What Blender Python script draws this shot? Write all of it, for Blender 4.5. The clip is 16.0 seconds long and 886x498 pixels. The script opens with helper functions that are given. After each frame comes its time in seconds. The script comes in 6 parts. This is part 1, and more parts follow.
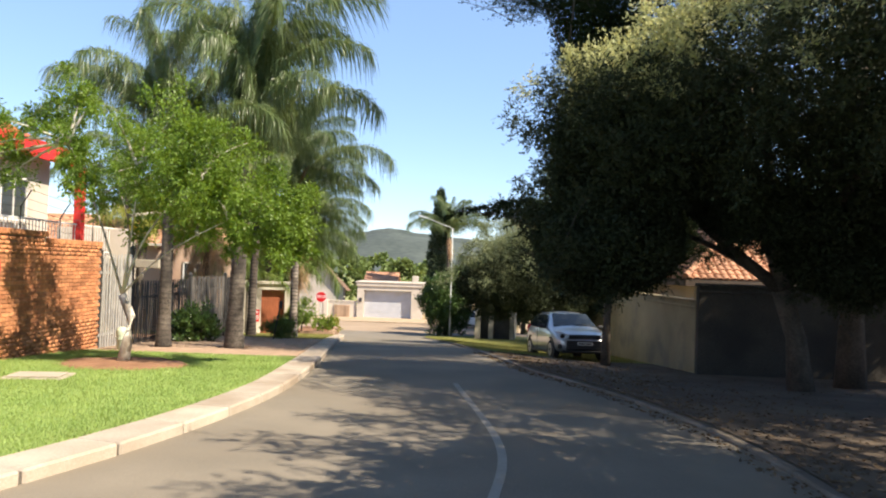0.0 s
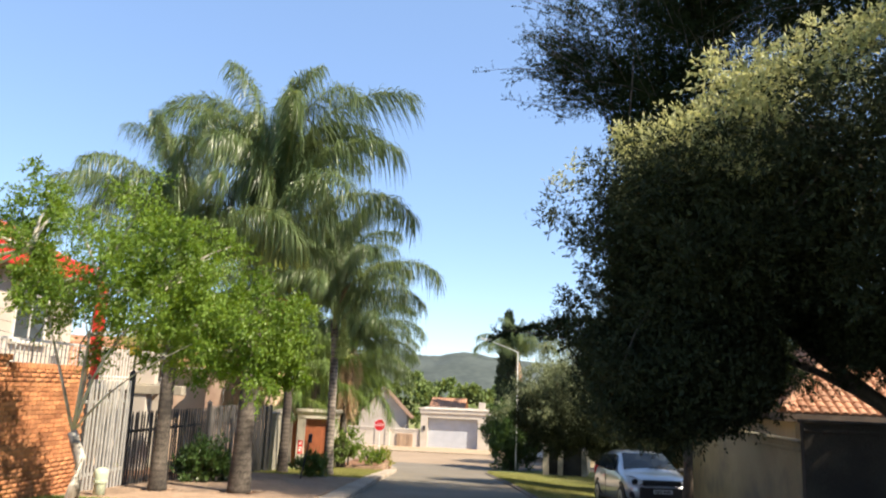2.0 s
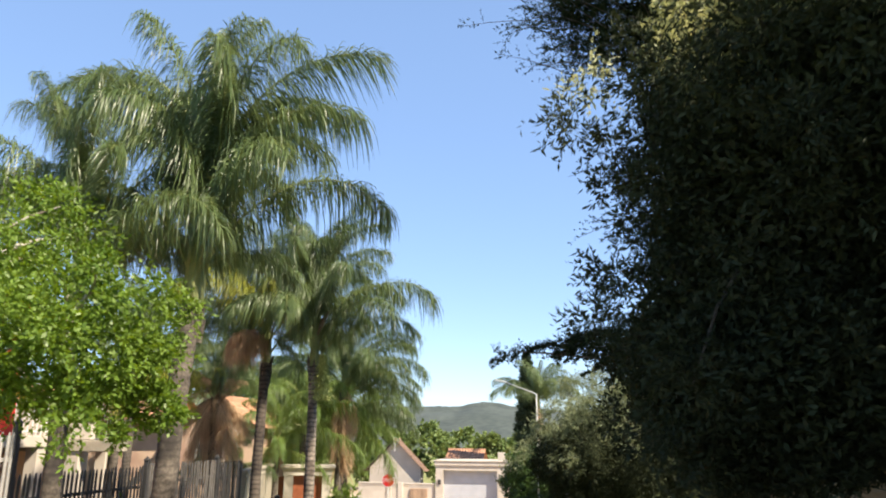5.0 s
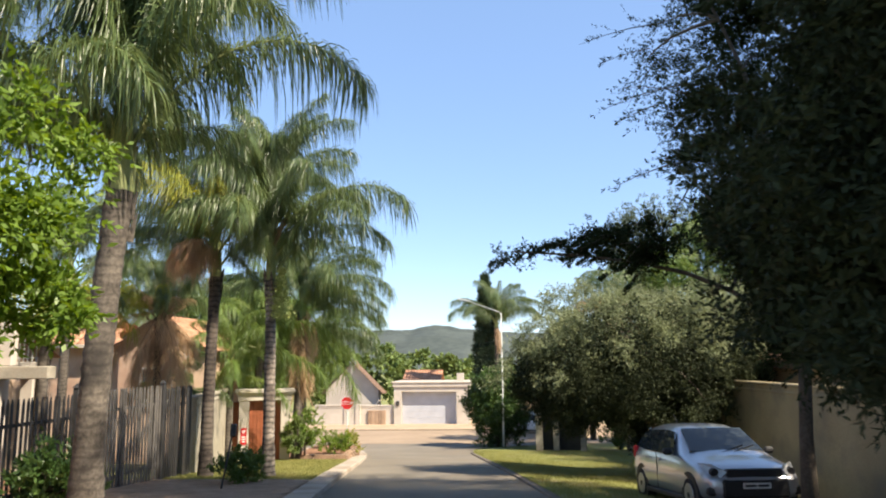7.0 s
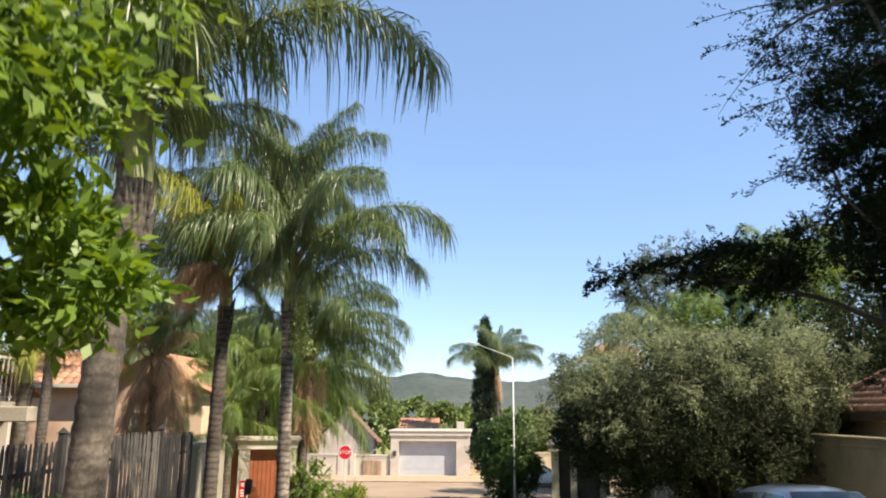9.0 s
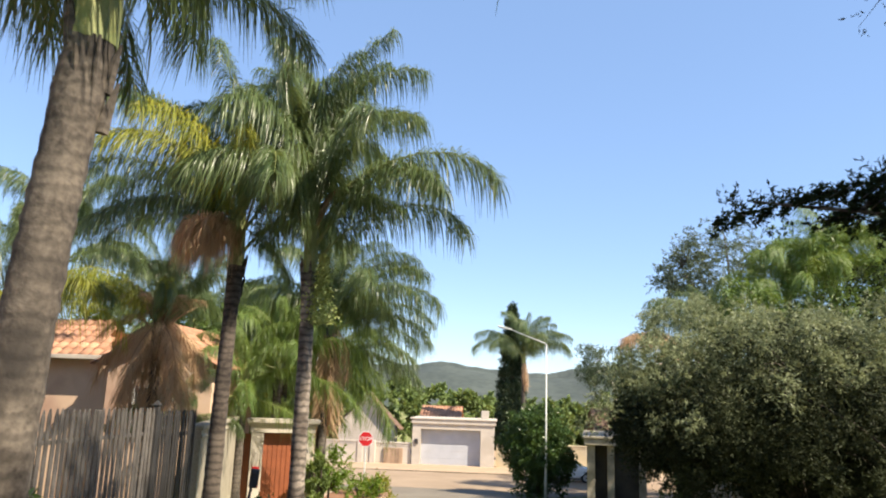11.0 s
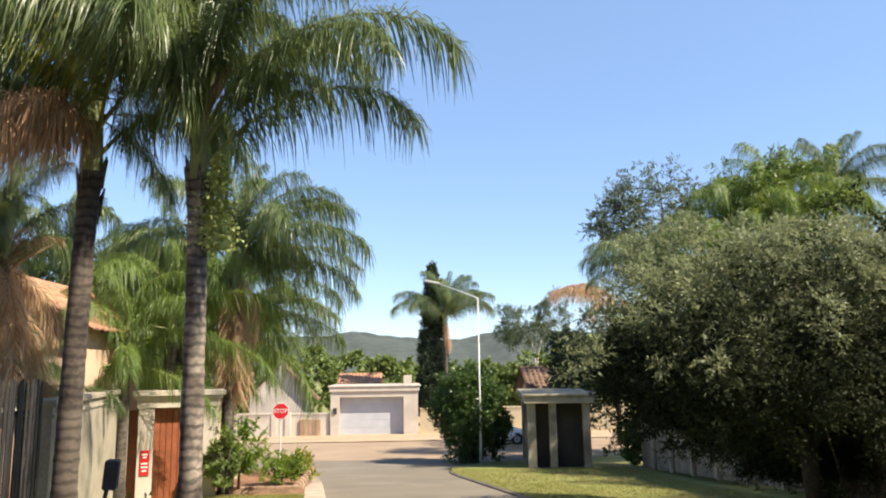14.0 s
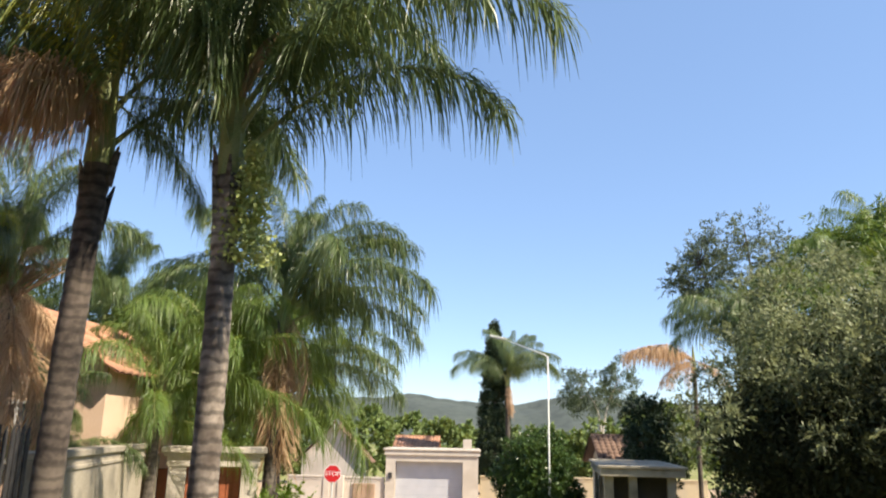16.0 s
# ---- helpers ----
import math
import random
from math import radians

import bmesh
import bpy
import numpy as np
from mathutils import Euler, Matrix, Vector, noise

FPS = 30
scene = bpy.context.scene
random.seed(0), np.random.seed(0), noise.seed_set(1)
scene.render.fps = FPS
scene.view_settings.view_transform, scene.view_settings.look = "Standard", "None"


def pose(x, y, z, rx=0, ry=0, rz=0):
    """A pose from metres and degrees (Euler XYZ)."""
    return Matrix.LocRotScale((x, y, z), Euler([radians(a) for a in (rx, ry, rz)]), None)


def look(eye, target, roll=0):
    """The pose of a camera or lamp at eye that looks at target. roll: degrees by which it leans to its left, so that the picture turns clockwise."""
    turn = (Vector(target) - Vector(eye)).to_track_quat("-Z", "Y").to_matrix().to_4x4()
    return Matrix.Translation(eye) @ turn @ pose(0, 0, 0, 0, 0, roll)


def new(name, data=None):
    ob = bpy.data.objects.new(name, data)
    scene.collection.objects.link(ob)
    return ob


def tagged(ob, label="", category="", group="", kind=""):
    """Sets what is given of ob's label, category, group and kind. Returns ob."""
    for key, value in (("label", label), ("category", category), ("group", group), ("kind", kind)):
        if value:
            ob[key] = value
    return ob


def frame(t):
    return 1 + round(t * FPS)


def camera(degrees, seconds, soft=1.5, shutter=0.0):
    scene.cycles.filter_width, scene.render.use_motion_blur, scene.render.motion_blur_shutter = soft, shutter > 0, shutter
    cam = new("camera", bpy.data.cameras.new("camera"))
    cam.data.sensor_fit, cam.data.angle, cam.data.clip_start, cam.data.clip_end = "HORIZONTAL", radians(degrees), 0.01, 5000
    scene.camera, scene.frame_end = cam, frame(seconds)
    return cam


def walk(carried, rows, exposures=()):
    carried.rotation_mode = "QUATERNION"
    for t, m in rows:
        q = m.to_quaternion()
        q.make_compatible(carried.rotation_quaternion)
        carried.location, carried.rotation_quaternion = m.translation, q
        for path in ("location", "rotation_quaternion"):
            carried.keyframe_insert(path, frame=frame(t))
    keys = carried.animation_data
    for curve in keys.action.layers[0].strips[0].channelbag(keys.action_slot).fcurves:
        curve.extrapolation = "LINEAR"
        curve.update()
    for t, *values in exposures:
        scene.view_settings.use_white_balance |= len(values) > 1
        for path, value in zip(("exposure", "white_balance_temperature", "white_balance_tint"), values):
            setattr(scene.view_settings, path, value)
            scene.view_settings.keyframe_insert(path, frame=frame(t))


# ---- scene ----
EXPOSURE = 1.16
cam = camera(61.34, 16.0, soft=2.0, shutter=0.4)
ROWS = [
    (0.0, -0.026, 0.050, 1.699, -0.31, 1.41, -1.96),
    (0.5, 0.226, 0.750, 1.706, 1.32, 2.05, -1.62),
    (1.0, 0.438, 1.404, 1.778, 2.49, 4.54, -0.90),
    (1.5, 0.584, 2.029, 1.801, 4.51, 7.99, -2.00),
    (2.0, 0.703, 2.642, 1.828, 5.40, 10.66, -2.25),
    (2.5, 0.806, 3.334, 1.832, 3.28, 14.47, -1.04),
    (3.0, 0.925, 4.062, 1.801, 2.04, 14.83, -3.31),
    (5.5, 0.847, 7.348, 1.646, 7.56, 14.01, -0.04),
    (6.0, 0.618, 7.953, 1.611, 6.22, 9.96, 0.27),
    (6.5, 0.348, 8.563, 1.586, 3.56, 8.57, 0.34),
    (7.0, 0.008, 9.076, 1.604, 3.34, 8.69, 0.51),
    (7.5, -0.370, 9.605, 1.595, 4.30, 10.92, -0.13),
    (8.0, -0.735, 10.080, 1.631, 2.48, 11.94, -1.64),
    (8.5, -1.026, 10.636, 1.606, 1.03, 12.55, -2.43),
    (9.0, -1.309, 11.177, 1.561, 2.21, 12.27, -0.24),
    (11.5, -1.981, 14.294, 1.418, 3.74, 11.43, -2.19),
    (12.0, -2.111, 14.886, 1.377, 2.05, 12.55, -3.20),
    (12.5, -2.213, 15.492, 1.308, -0.36, 12.35, -2.43),
    (13.0, -2.330, 16.018, 1.274, 0.87, 12.16, 0.39),
    (13.5, -2.414, 16.658, 1.193, -1.94, 9.31, 0.23),
    (14.0, -2.575, 17.354, 1.164, -2.97, 9.14, 0.77),
    (14.5, -2.675, 17.948, 1.132, -0.15, 9.74, 0.80),
    (15.0, -2.751, 18.597, 1.103, 2.41, 10.20, -0.55),
    (15.5, -2.763, 19.143, 1.087, 1.92, 11.14, -1.23),
    (16.0, -2.807, 19.729, 1.104, 1.28, 13.91, -1.13),
]
walk(cam, [(t, pose(x, y, z, 90 + pitch, roll, yaw)) for t, x, y, z, yaw, pitch, roll in ROWS],
     exposures=[(0.0, EXPOSURE), (7.0, EXPOSURE), (9.0, EXPOSURE - 0.08), (12.5, EXPOSURE - 0.06), (16.0, EXPOSURE - 0.14)])

# ---- light: late-morning sun from the side of the street with the olive trees ----
SUN_AZIMUTH, SUN_HEIGHT = -28.0, 46.0
world = bpy.data.worlds.new("sky")
scene.world = world
world.use_nodes = True
wn = world.node_tree
sky = wn.nodes.new("ShaderNodeTexSky")
sky.sky_type = "NISHITA"
sky.sun_disc = False
sky.sun_elevation = radians(SUN_HEIGHT)
sky.sun_rotation = radians(90.0 - SUN_AZIMUTH)
sky.altitude, sky.air_density, sky.dust_density, sky.ozone_density = 1300.0, 1.0, 0.35, 1.0
even = wn.nodes.new("ShaderNodeMix")
even.data_type = "RGBA"
# the sky: pale round the horizon; overhead, out of view, dimmed to cut fill in the shade
sky_way = wn.nodes.new("ShaderNodeTexCoord")
sky_up = wn.nodes.new("ShaderNodeSeparateXYZ")
sky_dim = wn.nodes.new("ShaderNodeMapRange")
sky_dim.interpolation_type = "SMOOTHSTEP"
sky_dim.inputs[1].default_value, sky_dim.inputs[2].default_value = 0.50, 0.88
sky_dim.inputs[3].default_value, sky_dim.inputs[4].default_value = 0.5, 0.82
sky_tone = wn.nodes.new("ShaderNodeMix")
sky_tone.data_type = "RGBA"
sky_tone.inputs[6].default_value = (1.25, 2.0, 3.5, 1.0)
sky_tone.inputs[7].default_value = (0.32, 0.46, 0.72, 1.0)
sky_share = wn.nodes.new("ShaderNodeMapRange")
sky_share.inputs[1].default_value, sky_share.inputs[2].default_value = 0.5, 0.82
wn.links.new(sky_way.outputs["Generated"], sky_up.inputs[0])
wn.links.new(sky_up.outputs[2], sky_dim.inputs[0])
wn.links.new(sky_dim.outputs[0], sky_share.inputs[0])
wn.links.new(sky_share.outputs[0], sky_tone.inputs[0])
wn.links.new(sky_dim.outputs[0], even.inputs[0])
wn.links.new(sky_tone.outputs[2], even.inputs[7])
wn.links.new(sky.outputs[0], even.inputs[6])
wn.links.new(even.outputs[2], wn.nodes["Background"].inputs[0])
wn.nodes["Background"].inputs[1].default_value = 0.130
sun = new("sun", bpy.data.lights.new("sun", "SUN"))
sun.data.energy, sun.data.angle, sun.data.color = 5.0, radians(0.55), (1.0, 0.865, 0.68)
az, el = radians(SUN_AZIMUTH), radians(SUN_HEIGHT)
sun.matrix_world = look((40 * math.cos(az) * math.cos(el), 40 * math.sin(az) * math.cos(el), 40 * math.sin(el)), (0, 0, 0))


# ---- materials ----
def surf(name, dark, light, scale=3.0, rough=0.8, bump=0.3, fine=40.0, metal=0.0, vary=0.0, stain=None, stain_scale=0.7, depth=0.01, rings=0.0):
    """A surface with grain at two scales; vary: how far whole pieces differ; stain: a second colour in blotches; rings: how dark the leaf scars round a trunk are."""
    m = bpy.data.materials.new(name)
    m.use_nodes = True
    nt = m.node_tree
    n, l = nt.nodes, nt.links
    bsdf = n["Principled BSDF"]
    geo = n.new("ShaderNodeNewGeometry")
    big, small = n.new("ShaderNodeTexNoise"), n.new("ShaderNodeTexNoise")
    for tex, sc in ((big, scale), (small, fine)):
        tex.inputs["Scale"].default_value = sc
        tex.inputs["Detail"].default_value = 4.0
        l.new(geo.outputs["Position"], tex.inputs["Vector"])
    mix = n.new("ShaderNodeMath")
    mix.operation = "MULTIPLY_ADD"
    l.new(small.outputs[0], mix.inputs[0])
    mix.inputs[1].default_value = 0.5
    half = n.new("ShaderNodeMath")
    half.operation = "MULTIPLY"
    l.new(big.outputs[0], half.inputs[0])
    half.inputs[1].default_value = 0.5
    l.new(half.outputs[0], mix.inputs[2])
    ramp = n.new("ShaderNodeValToRGB")
    ramp.color_ramp.elements[0].position, ramp.color_ramp.elements[1].position = 0.35, 0.65
    ramp.color_ramp.elements[0].color, ramp.color_ramp.elements[1].color = (*dark, 1), (*light, 1)
    l.new(mix.outputs[0], ramp.inputs[0])
    col = ramp.outputs[0]
    if stain:
        blot = n.new("ShaderNodeTexNoise")
        blot.inputs["Scale"].default_value = stain_scale
        blot.inputs["Detail"].default_value = 6.0
        l.new(geo.outputs["Position"], blot.inputs["Vector"])
        edge = n.new("ShaderNodeValToRGB")
        edge.color_ramp.elements[0].position, edge.color_ramp.elements[1].position = 0.48, 0.68
        l.new(blot.outputs[0], edge.inputs[0])
        over = n.new("ShaderNodeMix")
        over.data_type = "RGBA"
        l.new(edge.outputs[0], over.inputs[0])
        l.new(col, over.inputs[6])
        over.inputs[7].default_value = (*stain, 1)
        col = over.outputs[2]
    if rings:
        wave = n.new("ShaderNodeTexWave")
        wave.wave_type, wave.bands_direction = "BANDS", "Z"
        wave.inputs["Scale"].default_value, wave.inputs["Distortion"].default_value = 2.5, 3.5
        wave.inputs["Detail"].default_value, wave.inputs["Detail Scale"].default_value = 3.0, 2.2
        l.new(geo.outputs["Position"], wave.inputs["Vector"])
        scar = n.new("ShaderNodeMapRange")
        l.new(wave.outputs[1], scar.inputs[0])
        scar.inputs[1].default_value, scar.inputs[2].default_value = 0.05, 0.55
        scar.inputs[3].default_value, scar.inputs[4].default_value = 1.0 - rings, 1.0
        ringed = n.new("ShaderNodeHueSaturation")
        l.new(scar.outputs[0], ringed.inputs["Value"])
        l.new(col, ringed.inputs["Color"])
        col = ringed.outputs[0]
    if vary:
        info = n.new("ShaderNodeObjectInfo")
        add = n.new("ShaderNodeMath")
        add.operation = "ADD"
        l.new(info.outputs["Random"], add.inputs[0])
        l.new(geo.outputs["Random Per Island"], add.inputs[1])
        frac = n.new("ShaderNodeMath")
        frac.operation = "FRACT"
        l.new(add.outputs[0], frac.inputs[0])
        span = n.new("ShaderNodeMapRange")
        l.new(frac.outputs[0], span.inputs[0])
        span.inputs[3].default_value, span.inputs[4].default_value = 1.0 - vary, 1.0 + vary
        hsv = n.new("ShaderNodeHueSaturation")
        l.new(span.outputs[0], hsv.inputs["Value"])
        l.new(col, hsv.inputs["Color"])
        col = hsv.outputs[0]
    l.new(col, bsdf.inputs["Base Color"])
    bsdf.inputs["Roughness"].default_value = rough
    bsdf.inputs["Metallic"].default_value = metal
    if bump:
        b = n.new("ShaderNodeBump")
        b.inputs["Strength"].default_value, b.inputs["Distance"].default_value = bump, depth
        l.new(mix.outputs[0], b.inputs["Height"])
        l.new(b.outputs[0], bsdf.inputs["Normal"])
    return m


def leaf(name, dark, light, through_it=0.35, rough=0.45, spread=0.04, sheen=0.5):
    """Foliage: each leaf its own shade, some light passing through."""
    m = bpy.data.materials.new(name)
    m.use_nodes = True
    nt = m.node_tree
    n, l = nt.nodes, nt.links
    bsdf, out = n["Principled BSDF"], n["Material Output"]
    geo = n.new("ShaderNodeNewGeometry")
    noise_tex = n.new("ShaderNodeTexNoise")
    noise_tex.inputs["Scale"].default_value = 1.3
    l.new(geo.outputs["Position"], noise_tex.inputs["Vector"])
    add = n.new("ShaderNodeMath")
    add.operation = "MULTIPLY_ADD"
    l.new(geo.outputs["Random Per Island"], add.inputs[0])
    add.inputs[1].default_value = 0.45
    off = n.new("ShaderNodeMath")
    off.operation = "MULTIPLY_ADD"
    l.new(noise_tex.outputs[0], off.inputs[0])
    off.inputs[1].default_value, off.inputs[2].default_value = 1.1, -0.25
    l.new(off.outputs[0], add.inputs[2])
    ramp = n.new("ShaderNodeValToRGB")
    ramp.color_ramp.elements[0].color, ramp.color_ramp.elements[1].color = (*dark, 1), (*light, 1)
    l.new(add.outputs[0], ramp.inputs[0])
    l.new(ramp.outputs[0], bsdf.inputs["Base Color"])
    bsdf.inputs["Roughness"].default_value = rough
    bsdf.inputs["Specular IOR Level"].default_value = sheen
    tr = n.new("ShaderNodeBsdfTranslucent")
    warm = n.new("ShaderNodeHueSaturation")
    warm.inputs["Hue"].default_value, warm.inputs["Saturation"].default_value, warm.inputs["Value"].default_value = 0.5 - spread, 1.15, 1.3
    l.new(ramp.outputs[0], warm.inputs["Color"])
    l.new(warm.outputs[0], tr.inputs[0])
    ms = n.new("ShaderNodeMixShader")
    ms.inputs[0].default_value = through_it
    l.new(bsdf.outputs[0], ms.inputs[1])
    l.new(tr.outputs[0], ms.inputs[2])
    l.new(ms.outputs[0], out.inputs[0])
    return m


CROSSROAD = surf("dusty_asphalt", (0.25, 0.185, 0.125), (0.37, 0.28, 0.195), 0.5, 0.9, 0.3, 60.0)
ASPHALT = surf("asphalt", (0.140, 0.123, 0.097), (0.245, 0.213, 0.166), 0.6, 0.88, 0.5, 90.0, stain=(0.19, 0.16, 0.12), stain_scale=0.35, depth=0.006)
SEAL = surf("joint_seal", (0.27, 0.25, 0.215), (0.36, 0.335, 0.29), 4.0, 0.8, 0.2)
KERB = surf("kerb_concrete", (0.32, 0.275, 0.22), (0.46, 0.40, 0.33), 2.0, 0.9, 0.4, 50.0, vary=0.12, stain=(0.28, 0.22, 0.16))
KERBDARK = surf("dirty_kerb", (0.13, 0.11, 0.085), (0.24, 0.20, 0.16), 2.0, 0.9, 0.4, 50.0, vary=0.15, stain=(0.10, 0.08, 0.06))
SOIL = surf("red_soil", (0.17, 0.085, 0.045), (0.30, 0.16, 0.09), 3.0, 0.95, 0.6, 40.0, depth=0.02)
# soil and litter colour darkened for the tree shade over it
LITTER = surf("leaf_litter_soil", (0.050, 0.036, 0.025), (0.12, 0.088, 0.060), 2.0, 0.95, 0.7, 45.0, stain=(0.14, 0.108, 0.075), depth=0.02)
SAND = surf("sandy_verge", (0.34, 0.25, 0.165), (0.47, 0.355, 0.245), 1.0, 0.95, 0.4, 30.0)
TURF = surf("turf", (0.15, 0.25, 0.055), (0.29, 0.40, 0.125), 1.2, 0.95, 0.6, 60.0, stain=(0.22, 0.27, 0.07), stain_scale=0.5, depth=0.02)
DRYTURF = surf("dry_turf", (0.13, 0.16, 0.035), (0.28, 0.29, 0.09), 1.0, 0.95, 0.6, 50.0, stain=(0.27, 0.22, 0.11), depth=0.02)
PAVER = surf("paver", (0.29, 0.20, 0.135), (0.41, 0.29, 0.20), 2.0, 0.9, 0.3, 60.0, vary=0.16)
BRICK = surf("face_brick", (0.33, 0.120, 0.050), (0.56, 0.255, 0.115), 4.0, 0.88, 1.0, 30.0, vary=0.30, depth=0.03)
MORTAR = surf("mortar", (0.24, 0.15, 0.09), (0.34, 0.22, 0.14), 5.0, 0.95, 0.3)
WHITEWALL = surf("white_plaster", (0.45, 0.405, 0.35), (0.58, 0.525, 0.46), 1.2, 0.85, 0.15, 40.0, stain=(0.45, 0.40, 0.34))
# plaster darkened past its own paint, for the deep shade on it
SHADEWALL = surf("dark_plaster", (0.040, 0.036, 0.030), (0.085, 0.074, 0.058), 1.0, 0.95, 0.3, 30.0, stain=(0.035, 0.032, 0.028))
# blotched ochre plaster, its colour darkened for the shade it stands in
SHADED_OCHRE = surf("ochre_plaster", (0.25, 0.205, 0.115), (0.37, 0.31, 0.185), 0.8, 0.9, 0.25, 35.0, stain=(0.20, 0.175, 0.12), stain_scale=1.1)
PALEGATE = surf("pale_weathered_steel", (0.26, 0.25, 0.235), (0.42, 0.41, 0.385), 5.0, 0.65, 0.1, vary=0.12)
CREAM = surf("cream_plaster", (0.40, 0.33, 0.215), (0.54, 0.45, 0.30), 0.9, 0.9, 0.2, 40.0, stain=(0.42, 0.36, 0.26))
PINK = surf("salmon_plaster", (0.54, 0.38, 0.27), (0.68, 0.50, 0.37), 0.9, 0.9, 0.2, 40.0, stain=(0.42, 0.27, 0.2))
# dirt blotches that also stand for palm dapples; base lowered for the shade
GREYWALL = surf("weathered_plaster", (0.27, 0.24, 0.185), (0.43, 0.385, 0.305), 1.1, 0.9, 0.3, 30.0, stain=(0.17, 0.155, 0.12), stain_scale=1.2)
TERRA = surf("terracotta", (0.34, 0.17, 0.105), (0.52, 0.29, 0.18), 2.5, 0.85, 0.3, 40.0, vary=0.22)
REDTILE = surf("red_roof_tile", (0.42, 0.10, 0.045), (0.60, 0.18, 0.08), 2.0, 0.8, 0.3, 40.0, vary=0.2)
REDPAINT = surf("red_paint", (0.55, 0.02, 0.02), (0.65, 0.035, 0.03), 4.0, 0.5, 0.1)
BLACKSTEEL = surf("dark_steel", (0.020, 0.020, 0.022), (0.05, 0.047, 0.045), 6.0, 0.6, 0.2, 60.0)
GREYSTEEL = surf("weathered_palisade", (0.055, 0.050, 0.046), (0.15, 0.138, 0.124), 5.0, 0.7, 0.2, 60.0, vary=0.2)
WHITESTEEL = surf("white_painted_steel", (0.60, 0.60, 0.58), (0.74, 0.73, 0.70), 5.0, 0.6, 0.1)
GALV = surf("galvanised_pole", (0.50, 0.52, 0.50), (0.66, 0.68, 0.65), 5.0, 0.5, 0.1, metal=0.1)
BROWNTILE = surf("brown_roof_tile", (0.12, 0.075, 0.055), (0.22, 0.14, 0.10), 2.5, 0.85, 0.3, 40.0, vary=0.2)
DOORWOOD = surf("door_wood", (0.20, 0.058, 0.025), (0.33, 0.10, 0.042), 3.0, 0.55, 0.2, 30.0, vary=0.1)
DARKWOOD = surf("dark_door", (0.05, 0.035, 0.028), (0.10, 0.07, 0.05), 3.0, 0.6, 0.2, 30.0, vary=0.1)
FENCEWOOD = surf("old_fence_board", (0.16, 0.13, 0.10), (0.29, 0.25, 0.20), 4.0, 0.9, 0.4, 40.0, vary=0.25)
GARAGEDOOR = surf("garage_door_paint", (0.40, 0.42, 0.47), (0.50, 0.52, 0.57), 1.5, 0.5, 0.05)
PALMBARK = surf("palm_bark", (0.035, 0.029, 0.024), (0.17, 0.145, 0.118), 2.4, 0.9, 0.5, 22.0, stain=(0.035, 0.030, 0.026), stain_scale=1.6, depth=0.03, rings=0.3)
# palm bark darkened for the crown's shade; one distant trunk shares it
SHADEPALM = surf("dark_palm_bark", (0.028, 0.022, 0.018), (0.125, 0.10, 0.082), 2.0, 0.95, 0.4, 15.0, stain=(0.14, 0.115, 0.09), stain_scale=1.8, depth=0.03, rings=0.45)
PALEPALM = surf("pale_palm_bark", (0.14, 0.115, 0.09), (0.42, 0.36, 0.30), 2.2, 0.9, 0.4, 15.0, stain=(0.09, 0.07, 0.055), stain_scale=2.0, depth=0.03, rings=0.55)
DARKBARK = surf("rough_bark", (0.05, 0.04, 0.032), (0.13, 0.105, 0.08), 4.0, 0.95, 0.8, 25.0, depth=0.03)
PALEBARK = surf("pale_bark", (0.40, 0.36, 0.30), (0.62, 0.58, 0.51), 5.0, 0.85, 0.5, 30.0, stain=(0.2, 0.16, 0.12), stain_scale=3.0)
RACHIS = surf("frond_stalk", (0.16, 0.20, 0.06), (0.28, 0.29, 0.11), 4.0, 0.6, 0.1)
DRYSTALK = surf("dry_frond_stalk", (0.20, 0.125, 0.07), (0.36, 0.24, 0.14), 4.0, 0.8, 0.2)
TWIG = surf("twig", (0.06, 0.05, 0.04), (0.14, 0.115, 0.09), 6.0, 0.9, 0.2)
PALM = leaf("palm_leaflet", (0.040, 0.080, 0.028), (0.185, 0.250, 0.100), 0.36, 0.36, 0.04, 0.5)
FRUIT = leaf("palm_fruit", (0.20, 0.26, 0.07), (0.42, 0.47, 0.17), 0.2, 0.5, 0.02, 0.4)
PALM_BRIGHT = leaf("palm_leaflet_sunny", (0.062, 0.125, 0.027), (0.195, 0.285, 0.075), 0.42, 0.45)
LACY = leaf("lacy_leaf", (0.055, 0.082, 0.044), (0.14, 0.180, 0.098), 0.3, 0.6)
PALM_LIGHT = leaf("palm_leaflet_yellowing", (0.15, 0.20, 0.03), (0.38, 0.40, 0.07), 0.4, 0.45)
DRYPALM = leaf("dead_leaflet", (0.33, 0.21, 0.125), (0.62, 0.45, 0.29), 0.25, 0.8, 0.0, 0.2)
LIME = leaf("bright_leaf", (0.074, 0.145, 0.019), (0.225, 0.340, 0.058), 0.42, 0.45, 0.022, 0.45)
# olive leaf in painted tones: darkened for shade, lightened for sunlit tops
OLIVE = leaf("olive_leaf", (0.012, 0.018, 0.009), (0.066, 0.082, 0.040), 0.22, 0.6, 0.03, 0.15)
SILVER_SUNLIT = leaf("silvery_olive_leaf", (0.11, 0.14, 0.066), (0.33, 0.375, 0.215), 0.35, 0.5, 0.02, 0.4)
OLIVE_SUNLIT = leaf("olive_new_growth", (0.24, 0.27, 0.11), (0.60, 0.62, 0.32), 0.42, 0.5, 0.025, 0.4)
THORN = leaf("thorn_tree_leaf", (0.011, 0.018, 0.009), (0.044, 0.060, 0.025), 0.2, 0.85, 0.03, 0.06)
SHRUB = leaf("shrub_leaf", (0.030, 0.070, 0.018), (0.095, 0.165, 0.045), 0.28, 0.35)
